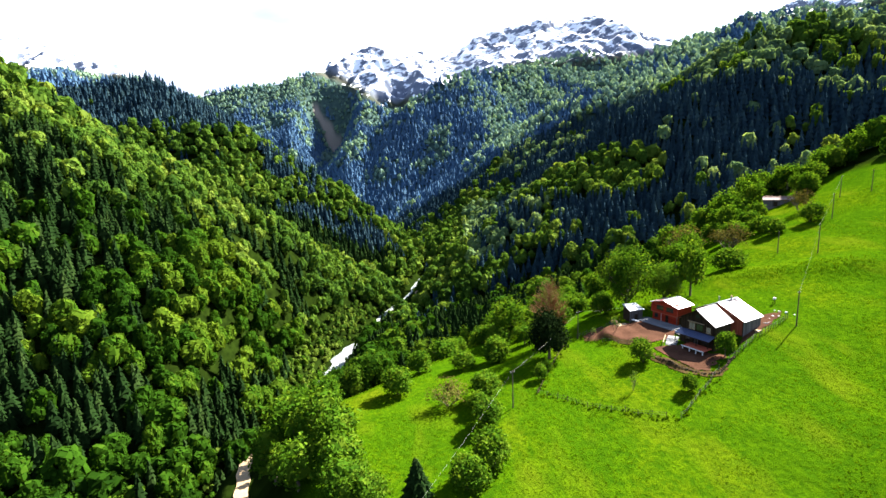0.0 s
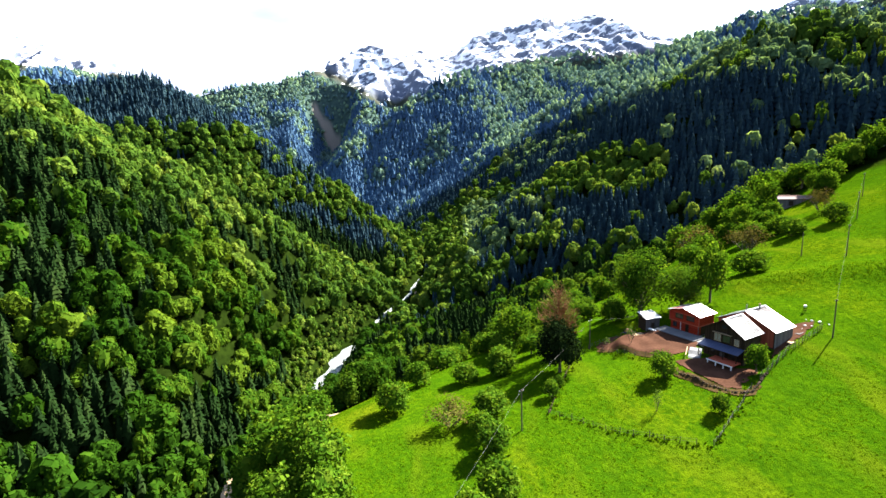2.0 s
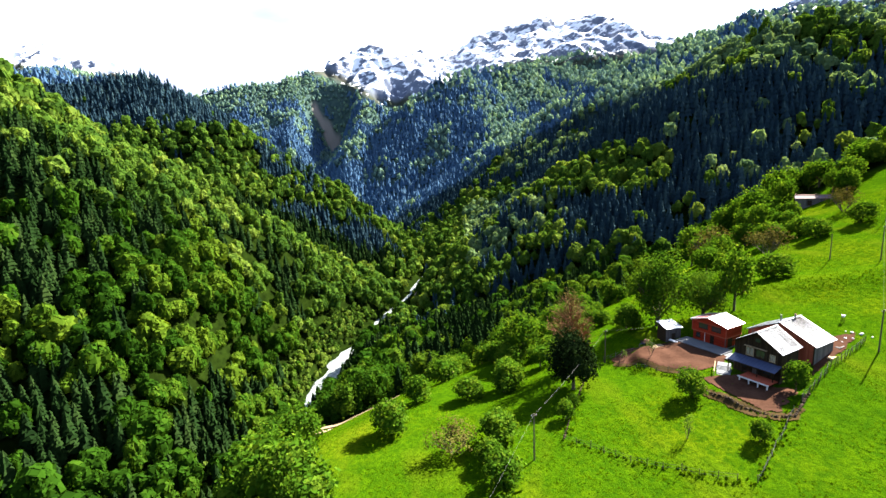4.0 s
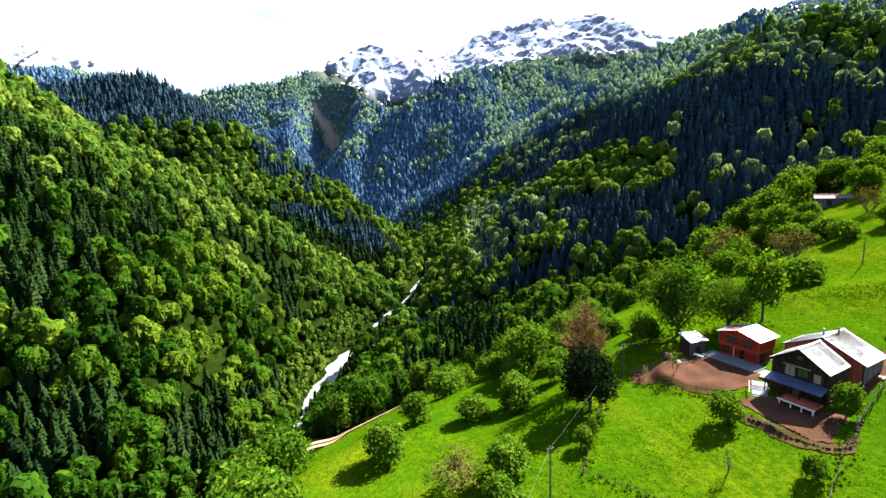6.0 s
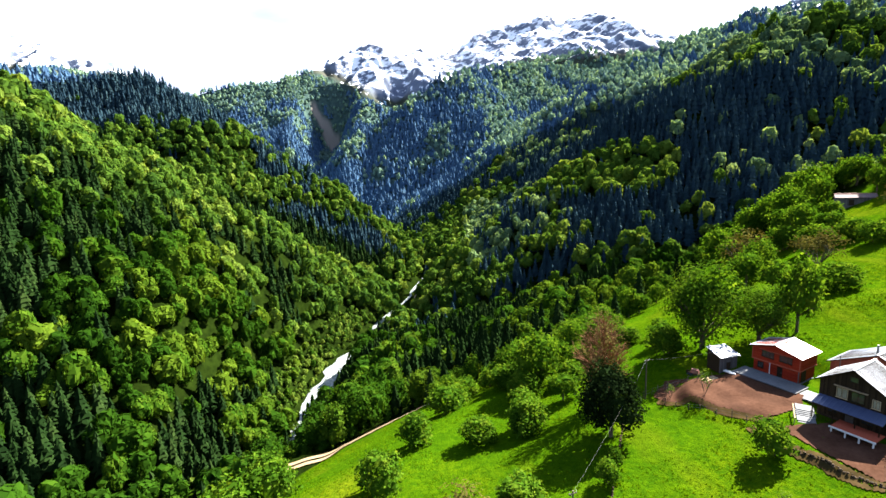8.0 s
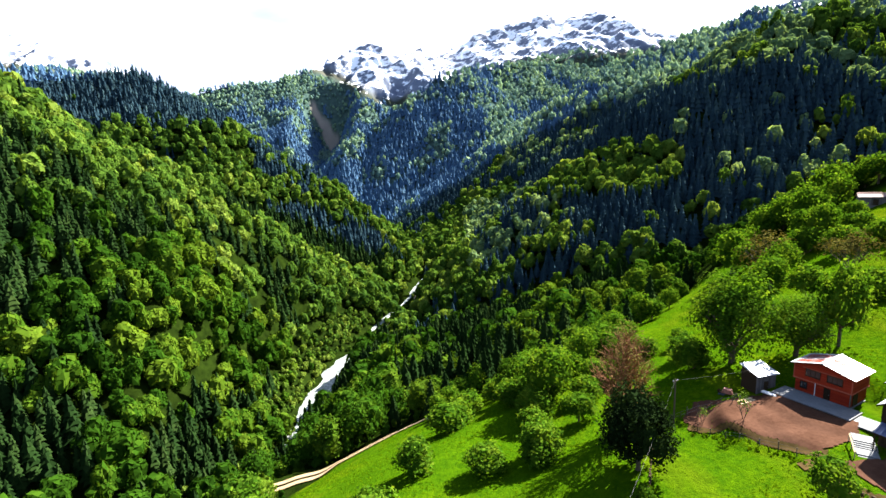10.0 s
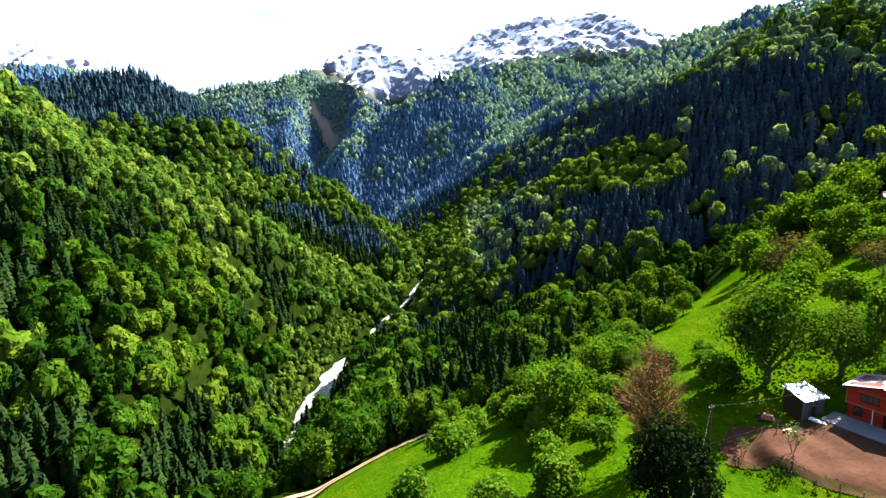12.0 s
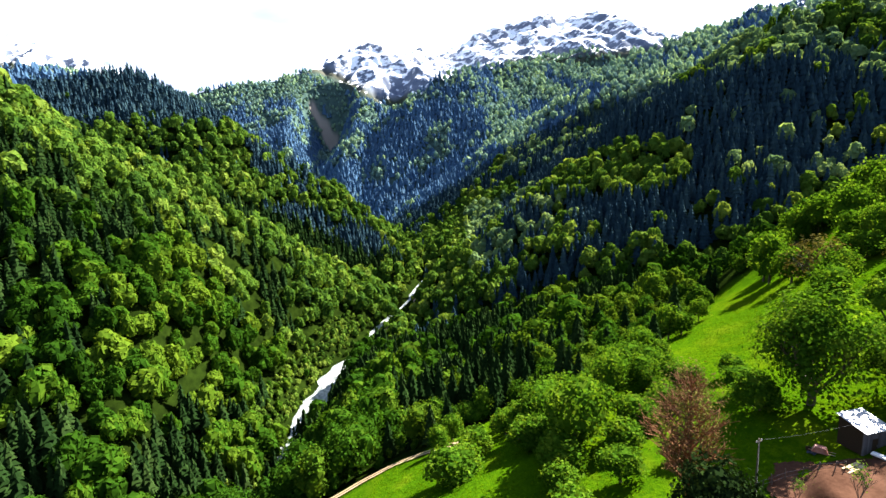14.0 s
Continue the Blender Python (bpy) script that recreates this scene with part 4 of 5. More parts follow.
def shed():
    w, d = 4.0, 3.2
    e = thing("shed", pose(52.3, 123.9, -0.5, 0, 0, 11.8), "small grey board shed with lean-to metal roof", "shed")
    part("wall", prism([(0, 0), (w, 0), (w, 3.4), (0, 3.4)], 0.02, 0.12), GREY_WOOD, e, "grey board front wall")
    for x0 in (0.0, w - 0.1):
        bm = bmesh.new()
        vs = [bm.verts.new(v) for v in ((x0, 0.12, 0), (x0, d, 0), (x0, d, 4.2), (x0, 0.12, 3.43))]
        f = bm.faces.new(vs)
        r = bmesh.ops.extrude_face_region(bm, geom=[f])
        bmesh.ops.translate(bm, verts=[v for v in r["geom"] if isinstance(v, bmesh.types.BMVert)], vec=(0.1, 0, 0))
        bmesh.ops.recalc_face_normals(bm, faces=bm.faces)
        part("wall", bm, BROWN_WOOD if x0 == 0 else GREY_WOOD, e, "weathered brown board side wall")
    part("wall", boxes((0.1, w - 0.1, d - 0.1, d, 0, 4.17)), GREY_WOOD, e)
    for i in range(16):
        if 6 <= i < 10:
            continue
        part("board", boxes((0.01 + i * 0.249, 0.235 + i * 0.249, -0.015 - 0.006 * (i % 2), 0.019, 0.0, 3.38)), GREY_WOOD, e)
    door = part("door", boxes((1.52, 2.48, -0.012, 0.019, 0.05, 2.1)), BROWN_WOOD, e, "dark board door")
    part("handle", boxes((2.32, 2.38, -0.06, -0.012, 1.0, 1.15)), WIRE, door)
    sheet_slope(e, "roof", (-0.3, -0.45, 3.35), (w + 0.3, -0.45, 3.35), (w + 0.3, d + 0.3, 4.3), (-0.3, d + 0.3, 4.3), SHEET, 8, "ribbed metal lean-to roof")


def barn():
    w, d = 12.0, 5.0
    z = on_land(163, 222)
    e = thing("barn", pose(158.6, 223.4, z + 0.6, 0, 0, -33), "low weathered barn with faded red and white metal roof", "barn")
    part("wall", boxes((0, w, 0, d, -2.6, 3.2)), GREY_WOOD, e, "grey weathered board wall")
    for i in range(24):
        part("board", boxes((i * 0.5 + 0.01, i * 0.5 + 0.48, -0.03, -0.001, 0.0, 3.15)), GREY_WOOD, e)
    part("door", boxes((4.0, 5.6, -0.07, -0.031, 0.0, 2.3)), BROWN_WOOD, e, "dark barn door")
    sheet_slope(e, "roof", (-0.5, -0.6, 3.1), (w + 0.5, -0.6, 3.1), (w + 0.5, d / 2, 4.6), (-0.5, d / 2, 4.6), RUST_PALE, 14, "pale rust-streaked metal roof slope")
    sheet_slope(e, "roof", (w + 0.5, d + 0.6, 3.1), (-0.5, d + 0.6, 3.1), (-0.5, d / 2, 4.6), (w + 0.5, d / 2, 4.6), RUST, 14, "rusty red roof slope")
    part("ridge_cap", boxes((-0.5, w + 0.5, d / 2 - 0.35, d / 2 + 0.2, 4.63, 4.72)), RUST, e, "rusty red ridge cap")


red_house(), brown_house(), big_house(), shed(), barn()


# ---- yard ----
def draped(name, outline, lift, material, label, category, step=0.8):
    """A patch of ground cover over the land inside an outline, with a ragged edge, lying on the surface."""
    xs, ys = [p[0] for p in outline], [p[1] for p in outline]
    gx, gy = np.meshgrid(np.arange(min(xs) - 1, max(xs) + 1, step), np.arange(min(ys) - 1, max(ys) + 1, step))
    wx, wy = gx + fractal(gx, gy, 3, 2, 61) * 1.2, gy + fractal(gx, gy, 3, 2, 62) * 1.2
    inside = np.zeros(gx.shape, bool)
    for (ax, ay), (bx, by) in zip(outline, outline[1:] + outline[:1]):
        cross = ((ay > wy) != (by > wy)) & (wx < (bx - ax) * (wy - ay) / (by - ay + 1e-9) + ax)
        inside ^= cross
    gz = land(gx, gy) + lift + 0.03 * value_noise(gx * 2, gy * 2, 4)
    n = gx.shape[1]
    i, j = np.nonzero(inside[:-1, :-1] & inside[1:, 1:] & inside[1:, :-1] & inside[:-1, 1:])
    a = i * n + j
    faces = np.stack([a, a + 1, a + n + 1, a + n], -1)
    me = mesh_from(name, np.stack([gx, gy, gz], -1).reshape(-1, 3), faces, True)
    me.materials.append(material)
    return tagged(new(name, me), label, category, kind="structure")


draped("yard_soil", [(38.5, 121), (43, 127), (52.5, 123.2), (55.0, 121.5), (59.5, 112.5), (56, 108.5), (49.5, 107.5), (45.5, 112), (41, 117)], 0.15, YARD_DIRT, "bare red-brown soil yard in front of the farmhouse", "yard", 0.3)
draped("yard_soil", [(49.5, 104.5), (51, 98), (53.5, 92.5), (56.5, 91.5), (63.5, 97.5), (61, 99.5), (58.0, 105.0)], 0.15, YARD_DIRT, "bare trodden soil terrace below the veranda", "yard", 0.3)
draped("yard_soil", [(45.5, 106.5), (47.5, 99.0), (50.0, 93.5), (53.5, 89.4), (57.8, 89.2), (60.5, 91.6), (59.8, 93.0), (57.5, 91.4), (54.5, 92.0), (51.5, 96.0), (49.5, 101.0), (48.0, 107.0)], 0.14, BANK, "crumbling bare earth bank below the soil terrace", "bank", 0.3)
draped("yard_soil", [(37.5, 119.0), (41.5, 114.3), (46.0, 109.2), (49.5, 106.0), (51.5, 107.2), (46.5, 111.5), (41.5, 117.5), (39.0, 121.0)], 0.14, BANK, "crumbling bare earth bank below the soil yard", "bank", 0.3)
draped("yard_soil", [(64, 97.5), (72, 101.5), (84, 108.5), (85.5, 111), (80, 111), (74, 106), (70, 102)], 0.14, YARD_DIRT, "trodden earth beside the farm building", "yard", 0.4)

terrace = thing("terrace", pose(58.0, 123.1, 0.5, 0, 0, -62.8), "raised grey concrete terrace in front of the red farmhouse", "terrace")
part("slab", boxes((-1.2, 9.6, -4.3, -0.06, 0.12, 0.32), bevel=0.03), CONCRETE, terrace)
part("base", boxes((-1.0, 9.3, -4.0, -0.3, -1.8, 0.12)), STONE, terrace, "rough stone footing")
part("slab", boxes((9.62, 13.5, -4.7, -0.8, -0.14, 0.06), bevel=0.03), CONCRETE, terrace, "lower pale concrete slab")
part("base", boxes((9.7, 13.4, -4.5, -1.0, -1.8, -0.14)), STONE, terrace, "rough stone footing")
part("kerb", boxes((-2.4, 0.2, -5.1, -4.32, -0.10, 0.14), bevel=0.03), WHITE, terrace, "white slab end")
part("base", boxes((-2.2, 0.0, -4.9, -4.35, -1.8, -0.10)), STONE, terrace, "rough stone footing")

steps = thing("steps", pose(56.9, 108.7, 0.0, 0, 0, -33.5), "pale concrete garden steps with wooden handrail", "steps")
part("landing", boxes((-1.2, 1.2, -1.2, 0.9, -1.2, 0.55), bevel=0.03), CONCRETE, steps)
for i in range(3):
    part("step", boxes((-1.3, 1.3, -1.6 - i * 0.4, -1.2 - i * 0.4, -1.4, 0.43 - i * 0.11), bevel=0.02), CONCRETE, steps)
part("landing", boxes((-1.2, 1.2, -4.2, -2.4, -1.4, 0.12), bevel=0.03), CONCRETE, steps)
for i in range(4):
    part("step", boxes((-1.1, 1.1, -4.6 - i * 0.4, -4.2 - i * 0.4, -1.6, 0.0 - i * 0.11), bevel=0.02), CONCRETE, steps)
part("landing", boxes((-1.3, 1.3, -7.4, -5.8, -1.8, -0.42), bevel=0.03), CONCRETE, steps)
part("handrail", rods(((-1.6, -1.0, 1.2), (-1.6, -5.2, 0.75), 0.10, 0.10), sides=6), PALE_WOOD, steps, "pale timber handrail")
for y, z in ((-1.0, 0.3), (-3.0, 0.1), (-5.2, -0.2)):
    part("post", rods(((-1.6, y, z - 0.5), (-1.6, y, z + 0.95), 0.07, 0.07), sides=6), PALE_WOOD, steps)


# ---- poles and wires ----
def pole(x, y, h, lean=0.0, arms=True, group="power poles across the meadow"):
    z = on_land(x, y)
    e = thing("power_pole", pose(x, y, z, 0, lean, 20), "weathered wooden power pole standing in grass", "pole", group)
    part("shaft", rods(((0, 0, -0.6), (0, 0, h), 0.15, 0.10), sides=9), POST_WOOD, e)
    if arms:
        arm = part("crossarm", boxes((-0.55, 0.55, -0.06, 0.06, h - 0.45, h - 0.33)), POST_WOOD, e)
        for s in (-0.45, 0.45):
            part("insulator", rods(((s, 0, h - 0.33), (s, 0, h - 0.12), 0.05, 0.03)), WHITE, arm, "white porcelain insulator")
    return Vector((x, y, z + h - 0.15))


P1 = pole(13.4, 89.2, 8.4)
P2 = pole(36.8, 121.6, 8.2)
P3 = pole(83.6, 103.5, 8.6)
P4 = pole(117.3, 139.5, 9.4)
P5 = pole(112.0, 149.3, 7.4, arms=False)
P6 = pole(143.5, 165.9, 9.4)
P7 = pole(163.7, 186.5, 9.0)
P8 = pole(170.5, 180.2, 8.4)


def wire(a, b, sag, label):
    bm = bmesh.new()
    pts = [a.lerp(b, i / 14) - Vector((0, 0, 4 * sag * (i / 14) * (1 - i / 14))) for i in range(15)]
    for p, q in zip(pts, pts[1:]):
        rod(bm, p, q, 0.007, 0.007, 4)
    me = bpy.data.meshes.new("power_cable")
    bm.to_mesh(me)
    bm.free()
    me.materials.append(WIRE)
    tagged(new("power_cable", me), label, "cable", "cables between the poles")


NEXT = Vector((-14, 42, on_land(-14, 42) + 7.5))
pole(-14, 42, 7.7)
wire(NEXT, P1, 0.8, "thin sagging power cable between wooden poles")
wire(P1, P2, 0.7, "thin sagging power cable between wooden poles")
wire(P3, P4, 0.8, "thin sagging power cable between wooden poles")
wire(P4, P6, 0.6, "thin sagging power cable between wooden poles")
wire(P6, P7, 0.5, "thin sagging power cable between wooden poles")
wire(P2, Vector((52.0, 124.5, 3.9)), 0.3, "thin house cable from pole to shed")


# ---- fences and stones ----
def fence(line, gap, height, rails, label, seed):
    rng = random.Random(seed)
    x0, y0 = line[0]
    e = thing("fence", pose(x0, y0, on_land(x0, y0)), label, "fence")
    base = Vector((x0, y0, on_land(x0, y0)))
    last = None
    bm = bmesh.new()
    rod(bm, (0, 0, -0.3), (0, 0, height), 0.07, 0.055, 6)
    me = bpy.data.meshes.new("post")
    bm.to_mesh(me)
    bm.free()
    me.materials.append(POST_WOOD)
    for (ax, ay), (bx, by) in zip(line, line[1:]):
        n = max(1, round(math.hypot(bx - ax, by - ay) / gap))
        for i in range(n):
            x, y = ax + (bx - ax) * i / n + rng.uniform(-0.2, 0.2), ay + (by - ay) * i / n + rng.uniform(-0.2, 0.2)
            p = Vector((x, y, on_land(x, y))) - base
            ob = new("post", me)
            ob.parent = e
            ob.matrix_basis = Matrix.Translation(p) @ pose(0, 0, 0, rng.uniform(-7, 7), rng.uniform(-7, 7), rng.uniform(0, 90)) @ Matrix.Diagonal((1, 1, rng.uniform(0.85, 1.15), 1))
            if last is not None:
                for z in rails:
                    part("wire", rods((last + Vector((0, 0, z)), p + Vector((0, 0, z)), 0.014, 0.014), sides=3), WIRE, e)
            last = p


fence([(19.4, 92.8), (29.8, 84.1), (36.2, 80.6), (43.2, 78.4)], 2.4, 1.25, (0.5, 1.0), "old wooden post and wire fence through the meadow", 1)
fence([(43.2, 78.4), (50.2, 84.4), (59.8, 92.8)], 2.4, 1.25, (0.5, 1.0), "old wooden post and wire fence through the meadow", 2)
fence([(61.5, 93.8), (71.6, 100.8), (79.5, 104.5), (85.0, 107.6)], 1.1, 1.5, (0.5, 1.0, 1.3), "close-set grey picket fence beside the farm building", 3)
fence([(36.9, 122.4), (40.0, 123.0), (41.8, 123.4), (43.7, 123.1), (46.2, 121.2), (49.5, 121.5)], 1.7, 1.5, (0.6, 1.2), "leaning post and wire fence round the soil yard", 4)
fence([(38.5, 117.5), (42.5, 113.0), (47.0, 107.5), (50.5, 105.0)], 2.2, 1.3, (0.6, 1.1), "leaning post and wire fence round the soil yard", 5)


def stone_mesh(seed):
    rng = random.Random(seed)
    bm = bmesh.new()
    bmesh.ops.create_icosphere(bm, subdivisions=1, radius=0.5)
    for v in bm.verts:
        v.co = Vector((v.co.x * rng.uniform(0.8, 1.2), v.co.y * rng.uniform(0.7, 1.1), v.co.z * rng.uniform(0.6, 0.9)))
    me = bpy.data.meshes.new("stone")
    bm.to_mesh(me)
    bm.free()
    me.materials.append(STONE)
    return me


STONES = [stone_mesh(k) for k in range(5)]


def dry_wall(line, rows, size, label, seed):
    rng = random.Random(seed)
    x0, y0 = line[0]
    base = Vector((x0, y0, on_land(x0, y0)))
    e = thing("stone_wall", Matrix.Translation(base), label, "wall")
    for (ax, ay), (bx, by) in zip(line, line[1:]):
        l = math.hypot(bx - ax, by - ay)
        n = max(1, round(l / (size * 0.85)))
        for r in range(rows):
            for i in range(n):
                s = (i + 0.5 * (r % 2) + rng.uniform(-0.2, 0.2)) / n
                x, y = ax + (bx - ax) * s + rng.uniform(-0.12, 0.12), ay + (by - ay) * s + rng.uniform(-0.12, 0.12)
                ob = new("stone", rng.choice(STONES))
                ob.parent = e
                ob.matrix_basis = Matrix.Translation(Vector((x, y, on_land(x, y) + size * (0.2 + 0.55 * r))) - base) @ pose(0, 0, 0, rng.uniform(-15, 15), rng.uniform(-15, 15), rng.uniform(0, 360)) @ Matrix.Scale(size * rng.uniform(0.55, 1.35), 4)


dry_wall([(47.0, 104.5), (48.5, 99.0), (51.0, 94.0), (54.5, 90.6), (57.5, 90.2)], 2, 0.42, "low dry stone wall edging the soil terrace", 8)
dry_wall([(57.5, 90.2), (64.0, 95.6)], 2, 0.5, "low dry stone wall edging the soil terrace", 9)
dry_wall([(19.6, 93.5), (22.5, 100.0), (25.3, 105.4), (29.0, 113.0), (32.5, 119.5)], 1, 0.36, "tumbled dry stone field wall in the grass", 10)


# ---- yard clutter ----
stand = thing("box_on_stand", pose(86.7, 115.3, on_land(86.7, 115.3), 0, 0, 25) @ Matrix.Scale(0.8, 4), "white box on a dark wooden stand in the meadow", "box")
part("box", boxes((-0.36, 0.36, -0.3, 0.3, 1.35, 1.9), bevel=0.05), WHITE, stand, "white painted box")
part("lid", boxes((-0.42, 0.42, -0.36, 0.36, 1.9, 1.97), bevel=0.02), SHEET, stand)
for sx in (-0.34, 0.34):
    for sy in (-0.27, 0.27):
        part("leg", boxes((sx - 0.05, sx + 0.05, sy - 0.05, sy + 0.05, -0.2, 1.35)), BROWN_WOOD, stand)


def sack(x, y, s, seed):
    rng = random.Random(seed)
    bm = bmesh.new()
    bmesh.ops.create_icosphere(bm, subdivisions=2, radius=0.5)
    for v in bm.verts:
        v.co = Vector((v.co.x * 1.3, v.co.y * 0.9, v.co.z * 0.7)) * (1 + 0.25 * noise.noise(v.co * 2.3 + Vector((seed, 0, 0))))
    me = bpy.data.meshes.new("sack")
    bm.to_mesh(me)
    bm.free()
    me.materials.append(WHITE)
    ob = new("sack", me)
    ob.matrix_world = Matrix.Translation((x, y, on_land(x, y) + 0.25 * s)) @ pose(0, 0, 0, rng.uniform(-15, 15), rng.uniform(-15, 15), rng.uniform(0, 360)) @ Matrix.Scale(s, 4)
    tagged(ob, "bulging white sack lying on the grass", "sack", "white sacks by the fence")


for k, (x, y, s) in enumerate(((82.0, 109.2, 0.8), (83.1, 108.6, 0.6), (84.6, 110.6, 0.8), (85.6, 109.5, 1.0), (80.6, 108.3, 0.6), (86.5, 108.0, 0.7), (84.0, 111.4, 0.6))):
    sack(x, y, s * 0.6, k + 3)


def timber_stack(x, y, yaw, n, material, label, seed):
    rng = random.Random(seed)
    e = thing("timber_stack", pose(x, y, on_land(x, y), 0, 0, yaw), label, "timber")
    for i in range(n):
        yy, zz = (i % 4) * 0.24, (i // 4) * 0.12
        part("plank", boxes((rng.uniform(-0.3, 0), rng.uniform(2.2, 3.2), yy, yy + 0.2, zz, zz + 0.1)), material, e)


timber_stack(50.2, 122.4, 200, 10, PALE_WOOD, "loose stack of pale planks on bare soil", 4)
timber_stack(48.3, 126.4, 30, 8, SHEET_BLUE, "pile of bluish scrap boards beside the shed", 5)
timber_stack(74.5, 103.2, 28, 12, PALE_WOOD, "loose stack of pale planks along the wall", 6)
timber_stack(78.5, 106.0, 28, 9, GREY_WOOD, "loose stack of grey planks along the wall", 7)


def barrow():
    e = thing("wheelbarrow", pose(48.9, 126.4, on_land(48.9, 126.4), 0, 0, 140) @ Matrix.Scale(1.3, 4), "overturned rusty orange wheelbarrow lying by the shed", "wheelbarrow")
    part("tray", prism([(-0.7, 0.25), (0.7, 0.25), (0.45, 0.85), (-0.45, 0.85)], -0.35, 0.35), RUST, e, "rusty orange tray")
    part("wheel", rods(((0.95, -0.06, 0.3), (0.95, 0.06, 0.3), 0.28, 0.28), sides=14), BROWN_WOOD, e)
    for s in (-0.3, 0.3):
        part("handle", rods(((0.95, s * 0.3, 0.3), (-1.3, s, 0.4), 0.035, 0.035)), PALE_WOOD, e)


barrow()


# ---- tracks ----
def ribbon(line, width, offset, lift, name, label, wobble=0.25):
    pts = []
    for (ax, ay, _), (bx, by, _) in zip(line, line[1:]):
        n = max(2, int(math.hypot(bx - ax, by - ay) / 1.2))
        pts += [(ax + (bx - ax) * i / n, ay + (by - ay) * i / n) for i in range(n)]
    # soften the corners
    for _ in range(12):
        pts = [pts[0]] + [((a[0] + 2 * b[0] + c[0]) / 4, (a[1] + 2 * b[1] + c[1]) / 4) for a, b, c in zip(pts, pts[1:], pts[2:])] + [pts[-1]]
    co, faces = [], []
    for i, (x, y) in enumerate(pts):
        x1, y1 = pts[max(i - 1, 0)]
        x2, y2 = pts[min(i + 1, len(pts) - 1)]
        l = math.hypot(x2 - x1, y2 - y1) + 1e-9
        nx, ny = (y2 - y1) / l, -(x2 - x1) / l
        for k in range(4):
            s = offset + (k / 3 - 0.5) * width * (1 + wobble * math.sin(i * 0.7 + k))
            co.append((x + nx * s, y + ny * s))
        if i:
            for k in range(3):
                b = i * 4 + k
                faces.append((b - 4, b - 3, b + 1, b))
    co = np.array(co)
    z = land(co[:, 0], co[:, 1]) + lift
    me = mesh_from(name, np.column_stack([co, z]), np.array(faces)[:, ::-1], True)
    me.materials.append(ROAD_DIRT)
    tagged(new(name, me), label, "track", kind="structure")


for off in (-1.2, 1.2):
    ribbon(TRACK, 1.5, off, 0.40, "track", "pale dirt wheel track along the meadow edge")
ribbon(TRACK[:7], 3.6, 0.0, 0.5, "track", "pale dirt forest track bending through the trees")
ribbon(VALLEY_ROAD, 4.5, 0.0, 0.4, "valley_road", "pale dirt road beside the river")


# ---- single trees and bushes ----
def crown_mesh(name, n, size, spread, cz, shape, seed, material, hollow=0.45, upright=0.3, boughs=30):
    rng = np.random.default_rng(seed)
    co, fa = leaf_cards(n, size, spread, cz, shape, rng, hollow, upright, boughs, 0.36)
    me = mesh_from(name, co, fa)
    mid = co.reshape(-1, 4, 3).mean(1)
    t = np.clip(0.5 + 0.8 * fractal(mid[:, 0] * 10, mid[:, 1] * 10 + mid[:, 2] * 7, 2.0, 2, seed) + 0.12 * rng.normal(size=n), 0, 1)
    floats(me, "tint", np.repeat(t, 4))
    me.materials.append(material)
    return me


def crown_dome(name, cuts, lumps, leaves, size, scale, drop, seed, material):
    """A dense crown for a single tree or bush: a lumpy leafy dome under many small sprays."""
    rng = np.random.default_rng(seed)
    co, fa = dome_cards(cuts, lumps, leaves, size, rng, 0.085, 0.65, 0.84)
    co = co * np.array(scale) - np.array((0, 0, drop))
    me = mesh_from(name, co, fa)
    mid = co.reshape(-1, 4, 3).mean(1)
    t = np.clip(0.5 + 0.8 * fractal(mid[:, 0] * 10, mid[:, 1] * 10 + mid[:, 2] * 7, 2.0, 2, seed) + 0.14 * rng.normal(size=len(mid)), 0, 1)
    floats(me, "tint", np.repeat(t, 4))
    me.materials.append(material)
    return me


def branching(bm, rng, a, way, length, radius, depth, kids):
    b = a + way * length
    rod(bm, a, b, radius, radius * 0.62, 6 if depth else 4)
    if depth == 0:
        return
    for _ in range(kids):
        s = rng.uniform(0.45, 1.0)
        turn = Vector((rng.uniform(-1, 1), rng.uniform(-1, 1), rng.uniform(-0.15, 0.75)))
        w = (way * 0.85 + turn * 0.75).normalized()
        branching(bm, rng, a.lerp(b, s), w, length * rng.uniform(0.5, 0.75), radius * 0.5, depth - 1, kids)


